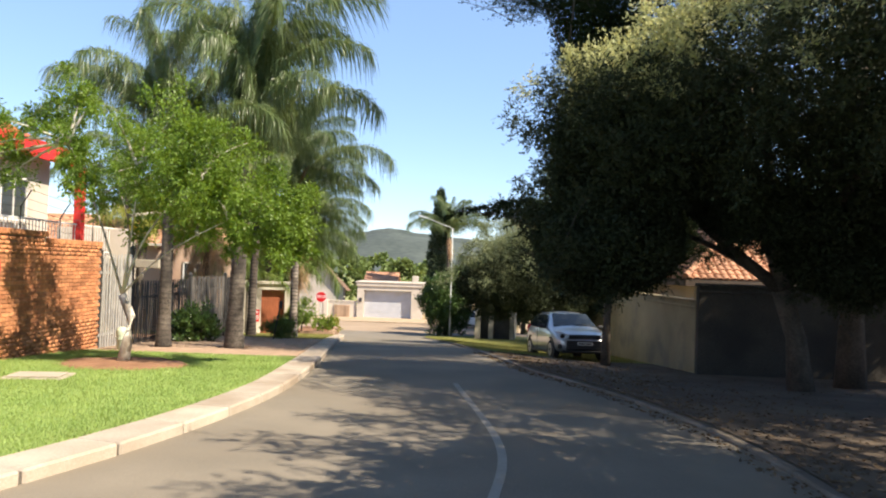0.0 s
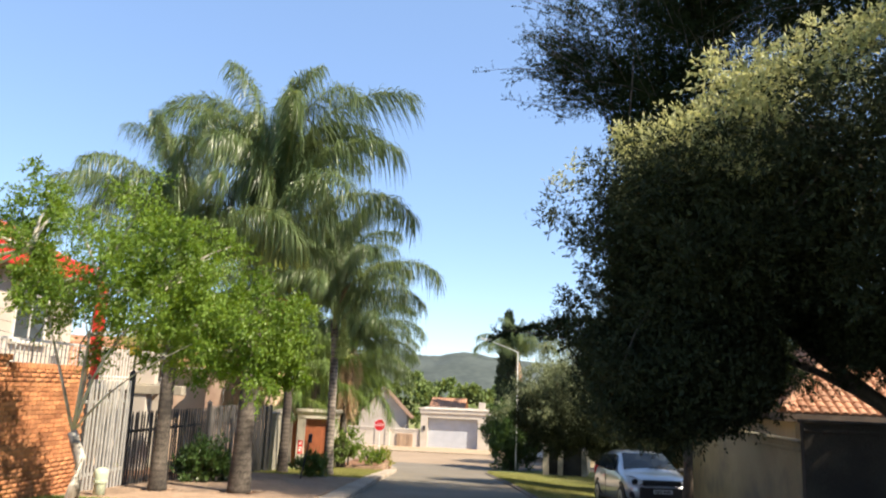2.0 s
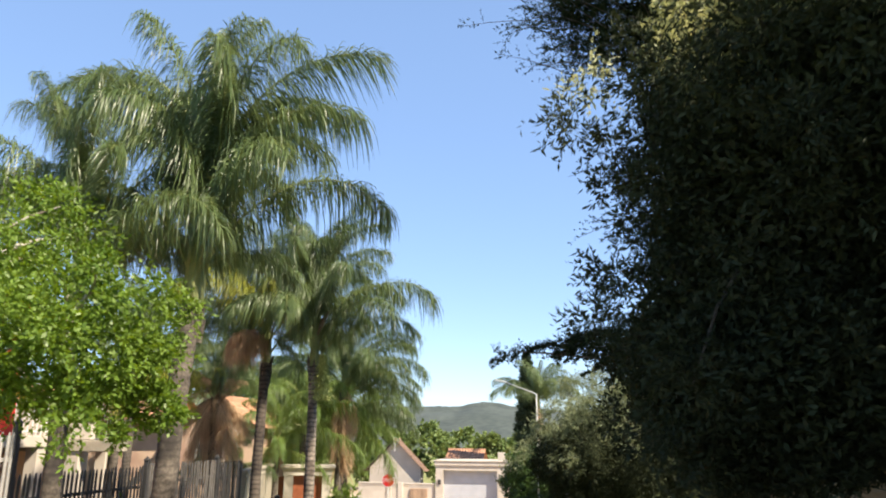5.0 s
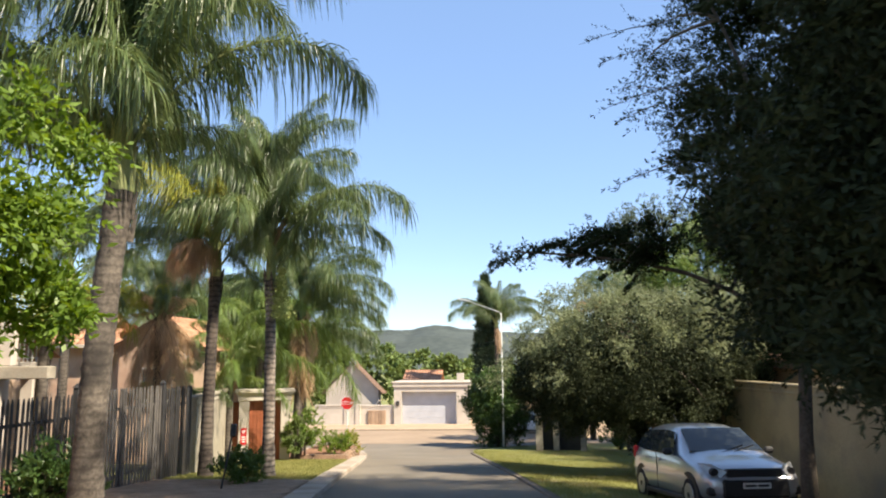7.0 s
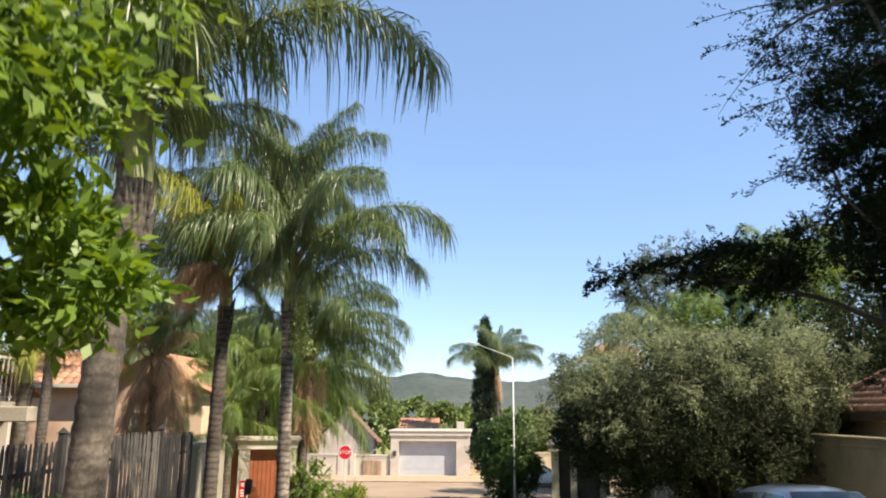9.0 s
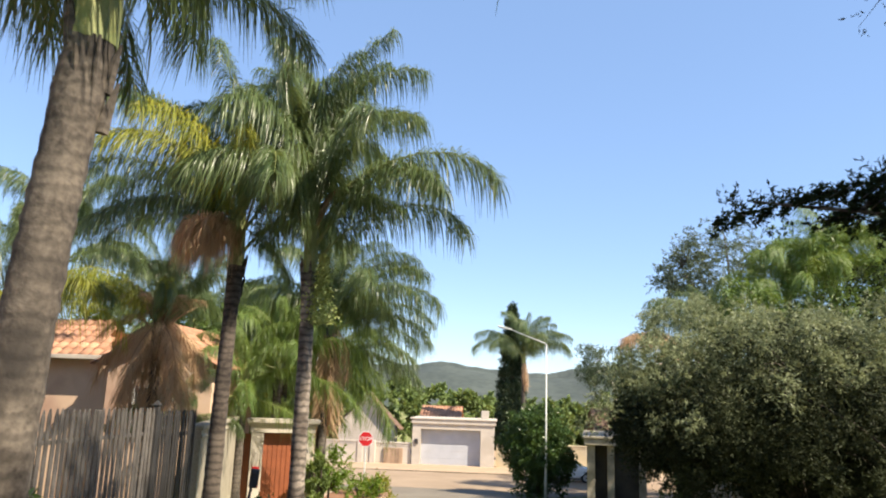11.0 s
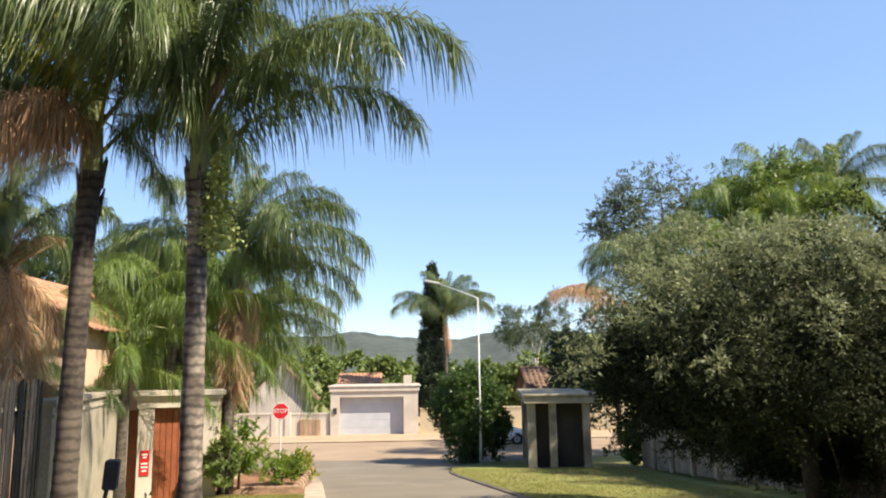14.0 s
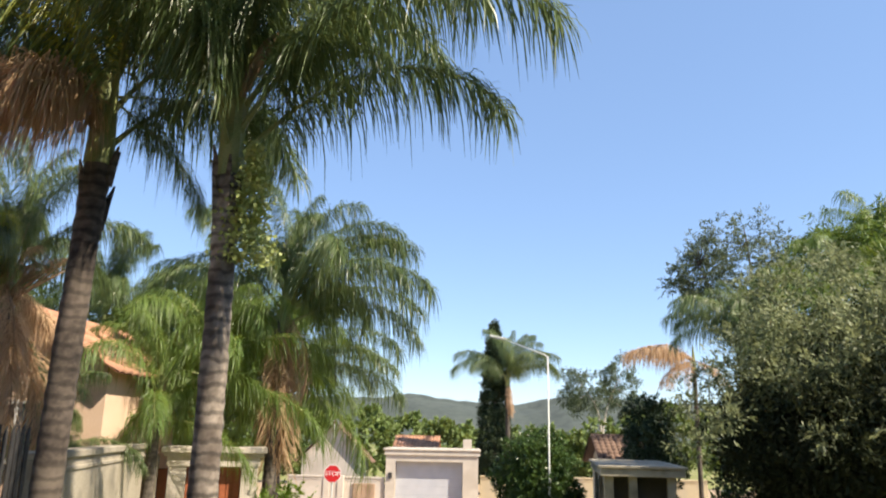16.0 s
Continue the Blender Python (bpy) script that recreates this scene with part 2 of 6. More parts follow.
FEATHER = leaf("feathery_leaf", (0.06, 0.12, 0.025), (0.17, 0.26, 0.07), 0.35, 0.5)
CYPRESS = leaf("cypress_leaf", (0.016, 0.034, 0.014), (0.045, 0.075, 0.03), 0.15, 0.6)
FARGREEN = leaf("far_leaf", (0.072, 0.122, 0.035), (0.20, 0.27, 0.075), 0.25, 0.6)
BLADE = leaf("grass_blade", (0.17, 0.27, 0.062), (0.36, 0.47, 0.155), 0.3, 0.6)
DRYBLADE = leaf("dry_grass_blade", (0.15, 0.17, 0.045), (0.36, 0.34, 0.13), 0.3, 0.7, 0.02, 0.2)
DRYLEAF = leaf("fallen_leaf", (0.06, 0.042, 0.026), (0.20, 0.14, 0.085), 0.1, 0.9, 0.0, 0.2)
# distance haze is mixed into the colour of the woods
HILL = surf("wooded_hill", (0.036, 0.050, 0.048), (0.080, 0.098, 0.088), 0.02, 1.0, 0.0, 0.12)


def plain(name, color, rough=0.4, metal=0.0, coat=0.0):
    m = bpy.data.materials.new(name)
    m.use_nodes = True
    b = m.node_tree.nodes["Principled BSDF"]
    b.inputs["Base Color"].default_value = (*color, 1)
    b.inputs["Roughness"].default_value, b.inputs["Metallic"].default_value = rough, metal
    b.inputs["Coat Weight"].default_value = coat
    return m


SILVER = plain("silver_car_paint", (0.50, 0.51, 0.54), 0.30, 0.6, 1.0)
WHITEPAINT = plain("white_car_paint", (0.75, 0.75, 0.75), 0.35, 0.0, 0.8)
GLASS = plain("tinted_car_glass", (0.035, 0.045, 0.055), 0.06, 0.0, 1.0)
LAMPGLASS = plain("clear_lens", (0.62, 0.65, 0.68), 0.12, 0.3, 1.0)
RUBBER = plain("tyre_rubber", (0.02, 0.02, 0.02), 0.85)
TRIM = plain("black_plastic", (0.018, 0.018, 0.02), 0.5)
ALLOY = plain("wheel_alloy", (0.45, 0.46, 0.48), 0.35, 0.8)
PLATE = plain("plate_white", (0.65, 0.65, 0.62), 0.5)
SIGNWHITE = plain("sign_white", (0.80, 0.80, 0.80), 0.45)
SIGNRED = plain("sign_red", (0.55, 0.018, 0.025), 0.45)
YELLOW = plain("yellow_plastic", (0.80, 0.50, 0.03), 0.5)
DISH = plain("dish_white", (0.72, 0.72, 0.72), 0.5)
WINDOW = plain("window_glass", (0.05, 0.06, 0.07), 0.05, 0.0, 0.5)


# ---- helpers for building ----
def mesh_object(name, verts, faces, material, parent=None, label="", smooth=False):
    me = bpy.data.meshes.new(name)
    me.from_pydata([tuple(v) for v in verts], [], [tuple(f) for f in faces])
    me.update()
    me.materials.append(material)
    if smooth:
        me.shade_smooth()
    ob = new(name, me)
    ob.parent = parent
    if label:
        ob["label"] = label
    return ob


def part(name, bm, material, parent=None, label="", smooth=False):
    me = bpy.data.meshes.new(name)
    bm.to_mesh(me)
    bm.free()
    me.materials.append(material)
    if smooth:
        me.shade_smooth()
    ob = new(name, me)
    ob.parent = parent
    if label:
        ob["label"] = label
    return ob


def thing(name, m, label, category, group="", kind=""):
    ob = new(name)
    ob.matrix_basis = m
    return tagged(ob, label, category, group, kind)


def share(ob, m, parent=None):
    """Another object on the same mesh."""
    o = bpy.data.objects.new(ob.name.split(".")[0], ob.data)
    scene.collection.objects.link(o)
    o.parent = parent if parent else ob.parent
    o.matrix_basis = m
    return o


def box(x0, x1, y0, y1, z0, z1, bevel=0.0):
    bm = bmesh.new()
    bmesh.ops.create_cube(bm, size=1.0, matrix=Matrix.LocRotScale(((x0 + x1) / 2, (y0 + y1) / 2, (z0 + z1) / 2), None, (x1 - x0, y1 - y0, z1 - z0)))
    if bevel:
        bmesh.ops.bevel(bm, geom=bm.edges[:], offset=bevel, segments=1, affect="EDGES")
    return bm


def tube(points, radii, sides=10, lumps=0.0, seed=0, caps=True):
    """A round tapering body along points."""
    rng = random.Random(seed)
    bm = bmesh.new()
    rings = []
    pts = [Vector(p) for p in points]
    for i, p in enumerate(pts):
        d = (pts[min(i + 1, len(pts) - 1)] - pts[max(i - 1, 0)]).normalized()
        q = d.to_track_quat("Z", "Y")
        ring = []
        for k in range(sides):
            a = 2 * math.pi * k / sides
            r = radii[i] * (1 + lumps * (rng.random() - 0.5))
            ring.append(bm.verts.new(p + q @ Vector((r * math.cos(a), r * math.sin(a), 0))))
        rings.append(ring)
    for a, b in zip(rings, rings[1:]):
        for k in range(sides):
            bm.faces.new((a[k], a[(k + 1) % sides], b[(k + 1) % sides], b[k]))
    if caps:
        bm.faces.new(rings[0][::-1])
        bm.faces.new(rings[-1])
    return bm


def join(bms):
    out = bmesh.new()
    for b in bms:
        me = bpy.data.meshes.new("tmp")
        b.to_mesh(me)
        b.free()
        out.from_mesh(me)
        bpy.data.meshes.remove(me)
    return out


def quads_mesh(name, verts, material, per=4, faces=((0, 1, 2, 3),)):
    """Many small pieces, given as an array (n, per, 3); each has the same faces."""
    n = len(verts)
    me = bpy.data.meshes.new(name)
    base = (np.arange(n) * per)[:, None]
    nf = len(faces)
    size = len(faces[0])
    idx = (base[:, :, None] + np.array(faces)[None, :, :]).reshape(-1)
    me.vertices.add(n * per)
    me.vertices.foreach_set("co", np.asarray(verts, dtype=np.float32).reshape(-1))
    me.loops.add(n * nf * size)
    me.loops.foreach_set("vertex_index", idx.astype(np.int32))
    me.polygons.add(n * nf)
    me.polygons.foreach_set("loop_start", (np.arange(n * nf) * size).astype(np.int32))
    me.update(calc_edges=True)
    me.validate()
    me.materials.append(material)
    return me


def leaves_at(rng, pts, along, length, width, curl=0.25):
    """A leaf, folded along its middle, at each point, pointing roughly along the given directions: (n, 4, 3)."""
    n = len(pts)
    d = along / np.maximum(np.linalg.norm(along, axis=1, keepdims=True), 1e-6)
    side = np.cross(d, rng.normal(size=(n, 3)))
    side /= np.maximum(np.linalg.norm(side, axis=1, keepdims=True), 1e-6)
    up = np.cross(side, d)
    ln = (length * rng.uniform(0.65, 1.25, n))[:, None]
    wd = (width * rng.uniform(0.7, 1.2, n))[:, None] / 2
    mid = pts + d * ln * 0.45
    out = np.stack([pts, mid + side * wd + up * ln * curl * 0.3, pts + d * ln - up * ln * curl * 0.3, mid - side * wd + up * ln * curl * 0.3], axis=1)
    return out


def crown(rng, clumps, per_clump, length, width, droop=0.0, flat=0.0, twig=1.0):
    """Leaves on short twigs that spread from each clump's middle; clumps: rows of x, y, z, radius."""
    c = np.asarray(clumps, dtype=float)
    n = len(c)
    twigs = max(4, per_clump // 9)
    way = rng.normal(size=(n, twigs, 3))
    way[..., 2] *= 1.0 - flat
    way /= np.linalg.norm(way, axis=2, keepdims=True)
    reach = c[:, None, 3, None] * rng.uniform(0.55, 1.15, (n, twigs, 1)) * twig
    each = per_clump // twigs
    s = rng.uniform(0.25, 1.0, (n, twigs, each, 1))
    pts = c[:, None, None, :3] + (way * reach)[:, :, None, :] * s
    pts[..., 2] -= droop * (s[..., 0] ** 2) * reach[:, :, None, 0]
    pts = pts + rng.normal(scale=0.03, size=pts.shape) * c[:, None, None, 3, None]
    along = way[:, :, None, :] * 0.8 + rng.normal(scale=0.6, size=pts.shape)
    along[..., 2] -= droop
    return leaves_at(rng, pts.reshape(-1, 3), along.reshape(-1, 3), length, width)


def shell(rng, n, centre, radii, inner=0.55, low=-1.0, size=(0.35, 0.6), rough=0.22):
    """Places for clumps over the outside of an uneven rounded crown."""
    out = []
    while len(out) < n:
        v = Vector(rng.normal(size=3)).normalized()
        if v.z < low:
            continue
        k = rng.uniform(inner, 1.0) ** 0.6 * (1.0 + rough * 2.0 * noise.noise(v * 1.7 + Vector(centre)))
        out.append((centre[0] + radii[0] * v.x * k, centre[1] + radii[1] * v.y * k, centre[2] + radii[2] * v.z * k, rng.uniform(*size)))
    return out


def smooth_line(ys, xs):
    """A smoothly bending line x(y) through the given stations."""
    fine = np.arange(ys[0], ys[-1] + 0.01, 0.25)
    v = np.interp(fine, ys, xs)
    k = np.ones(9) / 9
    for _ in range(2):
        v = np.convolve(np.pad(v, 4, mode="edge"), k, mode="valid")
    return lambda y: float(np.interp(y, fine, v))


# ---- the lie of the land: the street falls gently, then steeper, to a crossing street ----
ground_z = smooth_line([-60, -20, 0, 13, 20, 27, 31, 45, 52, 60, 73, 95], [1.0, 0.4, 0.0, -0.22, -0.62, -1.10, -1.42, -2.60, -3.10, -3.36, -3.46, -3.60])
road_left = smooth_line([-20, -5, 2, 5.7, 6.75, 8.7, 11.2, 14.5, 20, 26, 35, 42, 46, 49, 51, 54, 56], [-10, -7.5, -4.9, -3.26, -2.9, -2.45, -2.15, -2.32, -2.85, -3.43, -4.35, -5.2, -6.0, -7.2, -9.0, -14.0, -20.0])
road_right = smooth_line([-20, -5, 2, 6.3, 8.3, 10, 12.3, 14, 21, 26, 34, 42, 46, 49, 52, 54, 56], [-1, 1.4, 2.8, 3.3, 3.35, 3.1, 2.6, 2.0, 1.35, 0.85, 0.15, -0.55, -0.9, -0.8, 0.6, 3.5, 12.0])


def verge_drop(x, y):
    """The ground beyond the far kerb falls away a little from the road."""
    return -0.075 * min(max(x - road_right(y) - 0.3, 0.0), 3.0) * min(max((y - 8.0) / 8.0, 0.0), 1.0) * min(max((50.0 - y) / 10.0, 0.0), 1.0)


def strip(name, left, right, y0, y1, lift, material, step=0.5, cols=6, drop=None):
    """A surface between two lines along the street, at a height above the street's own."""
    ys = np.arange(y0, y1 + 1e-6, step)
    verts, faces = [], []
    for y in ys:
        a, b = left(y), right(y)
        for k in range(cols + 1):
            s = k / cols
            verts.append((a + (b - a) * s, y, ground_z(y) + lift + (drop(a + (b - a) * s, y) if drop else 0.0)))
    w = cols + 1
    for i in range(len(ys) - 1):
        for k in range(cols):
            a = i * w + k
            faces.append((a, a + 1, a + 1 + w, a + w))
    return mesh_object(name, verts, faces, material, smooth=True)


# ---- ground, road, verges ----
def gap_line(x):
    return lambda y: x


def build_ground():
    ys = [-400, -150, -60, -40, -20, 0, 13, 20, 27, 31, 38, 45, 52, 60, 73, 95, 140, 250, 500, 1000, 2500]
    xs = [-2500, -900, -300, -120, -60, -30, -15, 0, 15, 30, 60, 120, 300, 900, 2500]
    verts = [(x, y, ground_z(min(max(y, -60), 95)) - 0.40 - max(0, min(y, 400) - 95) * 0.012) for y in ys for x in xs]
    w = len(xs)
    faces = [(i * w + k, i * w + k + 1, (i + 1) * w + k + 1, (i + 1) * w + k) for i in range(len(ys) - 1) for k in range(w - 1)]
    tagged(mesh_object("ground", verts, faces, DRYTURF, smooth=True), "dry grassy ground that runs out to the hills", "ground", kind="structure")


build_ground()
tagged(strip("road", road_left, road_right, -20, 56, 0.0, ASPHALT, cols=10), "worn grey asphalt of a narrow residential street", "road", kind="structure")
tagged(strip("road_crossing", gap_line(-70), gap_line(70), 55.5, 67.0, 0.006, CROSSROAD, cols=20), "pale dusty sunlit asphalt of the crossing street", "road", kind="structure")
LEFT_KERB = lambda y: road_left(y) - 0.48
RIGHT_KERB = lambda y: road_right(y) + 0.12
tagged(strip("verge_lawn", gap_line(-40), LEFT_KERB, -20, 15.6, 0.10, TURF, cols=24), "bright mown green lawn beside the kerb", "lawn", kind="structure")
tagged(strip("driveway_bed", gap_line(-40), LEFT_KERB, 15.6, 26.2, 0.075, SOIL, cols=16), "sandy bed under the driveway paving", "driveway", kind="structure")
tagged(strip("verge_grass", gap_line(-40), LEFT_KERB, 26.2, 36.0, 0.10, DRYTURF, cols=16), "patchy yellow-green grass under the palms", "lawn", kind="structure")
tagged(strip("verge_soil", gap_line(-40), LEFT_KERB, 36.0, 44.0, 0.10, SOIL, cols=16), "reddish garden soil beside the street", "soil", kind="structure")
tagged(strip("verge_sand", gap_line(-70), LEFT_KERB, 44.0, 55.5, 0.06, SAND, cols=16), "pale sandy ground by the street corner", "verge", kind="structure")
tagged(strip("verge_litter", RIGHT_KERB, gap_line(40), -20, 22.0, 0.06, LITTER, cols=60, drop=verge_drop), "brown soil under dead leaves, deep shade in its colour", "verge", kind="structure")
tagged(strip("verge_dry_grass", RIGHT_KERB, gap_line(40), 22.0, 55.5, 0.06, DRYTURF, cols=60, drop=verge_drop), "patchy dry grass verge", "lawn", kind="structure")
tagged(strip("verge_far", gap_line(-70), gap_line(70), 67.0, 95.0, 0.05, SAND, cols=10), "pale sandy paved apron before the garages", "verge", kind="structure")


def kerb_run(name, line, offset, width, y0, y1, label, up=0.11, material=KERB):
    run = tagged(new(name), label, "kerb", kind="structure")
    proto = None
    y = y0
    while y < y1:
        x0, x1 = line(y), line(y + 1.0)
        ln = math.hypot(x1 - x0, 1.0)
        m = Matrix.Translation(((x0 + x1) / 2 + offset, y + 0.5, ground_z(y + 0.5))) @ Euler((math.atan2(ground_z(y + 1) - ground_z(y), 1.0), 0, math.atan2(-(x1 - x0), 1.0))).to_matrix().to_4x4()
        if proto is None:
            bm = box(-width / 2, width / 2, -0.492, 0.492, -0.2, up, 0.02)
            proto = part("kerb_stone", bm, material, run)
            proto.matrix_basis = m @ Matrix.Diagonal((1, ln, 1, 1))
        else:
            share(proto, m @ Matrix.Diagonal((1, ln, 1, 1)), run)
        y += 1.0


kerb_run("kerb_near_lawn", road_left, -0.25, 0.50, -2.0, 47.0, "broad pale concrete kerb slabs with open joints", 0.115)
kerb_run("kerb_opposite", road_right, 0.08, 0.16, -2.0, 47.0, "low worn dark concrete kerb half buried in soil", 0.045, KERBDARK)

# a pale sealed crack that curves along the asphalt
sy = np.linspace(3.0, 12.5, 40)
sx = np.interp(sy, [3, 4.5, 5.65, 7.05, 8.05, 9.45, 11.45, 12.5], [-0.1, 0.2, 0.40, 0.67, 0.69, 0.58, 0.40, 0.28])
for _ in range(3):
    sx = np.convolve(np.pad(sx, 2, mode="edge"), np.ones(5) / 5, mode="valid")
sv, sf = [], []
for i, (x, y) in enumerate(zip(sx, sy)):
    sv += [(x - 0.045, y, ground_z(y) + 0.005), (x + 0.045, y, ground_z(y) + 0.005)]
    if i:
        sf.append((2 * i - 2, 2 * i - 1, 2 * i + 1, 2 * i))
tagged(mesh_object("road_seam", sv, sf, SEAL), "pale sealed seam curving along the asphalt", "road marking", kind="structure")


# ---- walls and fences on the side with the palms ----
WALL_X = -7.4


def brick_wall():
    w = thing("wall_brick", pose(0, 0, 0), "orange face-brick boundary wall with raked joints", "wall", kind="structure")
    part("wall_core", join([box(WALL_X - 0.21, WALL_X - 0.012, 7.0, 14.1, -0.35, 2.02), box(WALL_X - 0.21, WALL_X - 0.012, 14.1, 16.4, -0.45, 1.90)]), MORTAR, w)
    rng = random.Random(5)
    bm = box(-0.012, 0.012, -0.108, 0.108, -0.034, 0.034, 0.004)
    proto, rest, count = None, [], 0
    for course in range(30):
        z = -0.30 + course * 0.0775
        y = 16.39 - (0.115 if course % 2 else 0.0)
        while y > 9.0:
            top = 2.03 if y < 14.1 else 1.92
            if z + 0.04 < top:
                x = WALL_X + rng.uniform(-0.003, 0.003)
                if y > 12.4 and z > 0.35 and count < 300:
                    m = pose(x, y - 0.108, z, 0, 0, rng.uniform(-0.8, 0.8))
                    if proto is None:
                        proto = part("brick", bm, BRICK, w)
                        proto.matrix_basis = m
                    else:
                        share(proto, m, w)
                    count += 1
                else:
                    rest.append((x, y - 0.108, z))
            y -= 0.228
    c = np.array([(sx_ * 0.012, sy_ * 0.108, sz_ * 0.034) for sx_, sy_, sz_ in ((1, -1, -1), (1, 1, -1), (1, 1, 1), (1, -1, 1), (-1, -1, -1), (-1, 1, -1), (-1, 1, 1), (-1, -1, 1))])
    v = np.array(rest)[:, None, :] + c[None]
    me = quads_mesh("bricks", v, BRICK, 8, ((0, 1, 2, 3), (3, 2, 6, 7), (0, 3, 7, 4), (1, 5, 6, 2), (0, 4, 5, 1)))
    ob = new("bricks", me)
    ob.parent = w
    ob["kind"] = "stuff"
    # capping course of bricks on edge
    cap = box(-0.125, 0.125, -0.035, 0.035, -0.05, 0.05, 0.006)
    cp = None
    y = 16.36
    while y > 9.0:
        m = pose(WALL_X - 0.1, y, (2.07 if y < 14.1 else 1.95))
        if cp is None:
            cp = part("capping_brick", cap, BRICK, w)
            cp.matrix_basis = m
        else:
            share(cp, m, w)
        y -= 0.078
    return w


def palisade(name, label, x0, y0, x1, y1, top, material, spacing=0.14, wide=0.062, height=2.05, rails=True, pointed=True):
    f = thing(name, pose(0, 0, 0), label, "fence", kind="structure")
    n = int(math.hypot(x1 - x0, y1 - y0) / spacing)
    ang = math.atan2(x1 - x0, y1 - y0)
    bm = bmesh.new()
    t = 0.012
    prof = [(-wide / 2, 0), (-wide / 2, height - 0.10), (0, height), (wide / 2, height - 0.10), (wide / 2, 0)] if pointed else [(-wide / 2, 0), (-wide / 2, height), (wide / 2, height), (wide / 2, 0)]
    front = [bm.verts.new((t + 0.5 * abs(a) * -0.3, a, b)) for a, b in prof]
    back = [bm.verts.new((-t, a, b)) for a, b in prof]
    bm.faces.new(front)
    bm.faces.new(back[::-1])
    for k in range(len(prof)):
        bm.faces.new((front[k], back[k], back[(k + 1) % len(prof)], front[(k + 1) % len(prof)]))
    bmesh.ops.recalc_face_normals(bm, faces=bm.faces[:])
    proto = None
    rng = random.Random(int(y0 * 10))
    for i in range(n):
        s = (i + 0.5) / n
        m = Matrix.Translation((x0 + (x1 - x0) * s, y0 + (y1 - y0) * s, top - height + rng.uniform(-0.01, 0.01))) @ Euler((0, rng.uniform(-0.008, 0.008), -ang)).to_matrix().to_4x4()
        if proto is None:
            proto = part("picket", bm, material, f)
            proto.matrix_basis = m
        else:
            share(proto, m, f)
    if rails:
        for z in (top - height + 0.35, top - 0.42):
            ln = math.hypot(x1 - x0, y1 - y0)
            r = part("rail", box(-0.05, -0.014, -ln / 2, ln / 2, -0.03, 0.03, 0.004), material, f)
            r.matrix_basis = pose((x0 + x1) / 2, (y0 + y1) / 2, z, 0, 0, -math.degrees(ang))
    return f


def fence_post(x, y, z0, z1, size, material, label, peak=True):
    p = thing("fence_post", pose(x, y, z0), label, "post", group="fence posts", kind="structure")
    h = z1 - z0
    part("shaft", box(-size / 2, size / 2, -size / 2, size / 2, 0, h, 0.008), material, p)
    if peak:
        bm = bmesh.new()
        s = size * 0.65
        c = [bm.verts.new((a * s, b * s, h)) for a, b in ((-1, -1), (1, -1), (1, 1), (-1, 1))]
        tip = bm.verts.new((0, 0, h + size * 0.9))
        bm.faces.new(c[::-1])
        for k in range(4):
            bm.faces.new((c[k], c[(k + 1) % 4], tip))
        part("cap", bm, material, p)


brick_wall()
palisade("fence_gate_screen", "pale weathered steel palisade beside the brick wall", -7.42, 16.5, -7.44, 18.2, 1.75, PALEGATE, 0.13, 0.06, 2.15)
palisade("fence_low", "dark steel palisade sliding gate across the driveway", -7.5, 18.3, -7.5, 22.5, 1.10, BLACKSTEEL, 0.13, 0.055, 1.85)
palisade("fence_grey", "weathered grey palisade fence with pointed pickets", -7.46, 22.6, -7.48, 26.2, 1.16, GREYSTEEL, 0.135, 0.075, 2.1)
palisade("fence_dark", "tall dark slatted fence panel next to the plaster wall", -7.5, 26.25, -7.52, 28.1, 1.10, BLACKSTEEL, 0.105, 0.062, 2.2)
for y, z1, s, mt, lb in ((16.55, 1.8, 0.08, BLACKSTEEL, "tall dark steel gate post"), (18.25, 1.9, 0.10, BLACKSTEEL, "tall dark steel gate post"), (22.55, 1.22, 0.10, BLACKSTEEL, "slim dark gate post with a small peaked cap"), (24.3, 1.14, 0.08, GREYSTEEL, "weathered grey fence post"), (26.22, 1.2, 0.10, BLACKSTEEL, "dark steel fence post")):
    fence_post(-7.48, y, ground_z(y) - 0.05, z1, s, mt, lb, mt is BLACKSTEEL)


def wall_run(name, x0, y0, x1, y1, base, top, thick, material, label, cap=None, capm=None, pillars=(), pillar_up=0.15):
    """A plastered wall with a coping; base and top are heights."""
    w = thing(name, pose(0, 0, 0), label, "wall", kind="structure")
    ln, ang = math.hypot(x1 - x0, y1 - y0), math.degrees(math.atan2(y1 - y0, x1 - x0))
    p = part("wall_body", box(-ln / 2, ln / 2, -thick / 2, thick / 2, base, top, 0.01), material, w)
    p.matrix_basis = pose((x0 + x1) / 2, (y0 + y1) / 2, 0, 0, 0, ang)
    if cap:
        c = part("coping", box(-ln / 2 - 0.03, ln / 2 + 0.03, -thick / 2 - 0.05, thick / 2 + 0.05, top, top + cap, 0.015), capm or material, w)
        c.matrix_basis = pose((x0 + x1) / 2, (y0 + y1) / 2, 0, 0, 0, ang)
        b = part("band", box(-ln / 2, ln / 2, -thick / 2 - 0.025, thick / 2 + 0.025, top - 0.16, top - 0.10, 0.01), capm or material, w)
        b.matrix_basis = pose((x0 + x1) / 2, (y0 + y1) / 2, 0, 0, 0, ang)
    for s in pillars:
        q = part("pillar", box(-0.2, 0.2, -0.2, 0.2, base, top + pillar_up, 0.015), material, w)
        q.matrix_basis = pose(x0 + (x1 - x0) * s, y0 + (y1 - y0) * s, 0, 0, 0, ang)
    return w


wall_run("wall_plaster", -7.55, 28.2, -8.95, 34.4, -2.2, 0.72, 0.22, GREYWALL, "weathered grey-cream plastered garden wall with painted dapples and a moulded coping", 0.10)


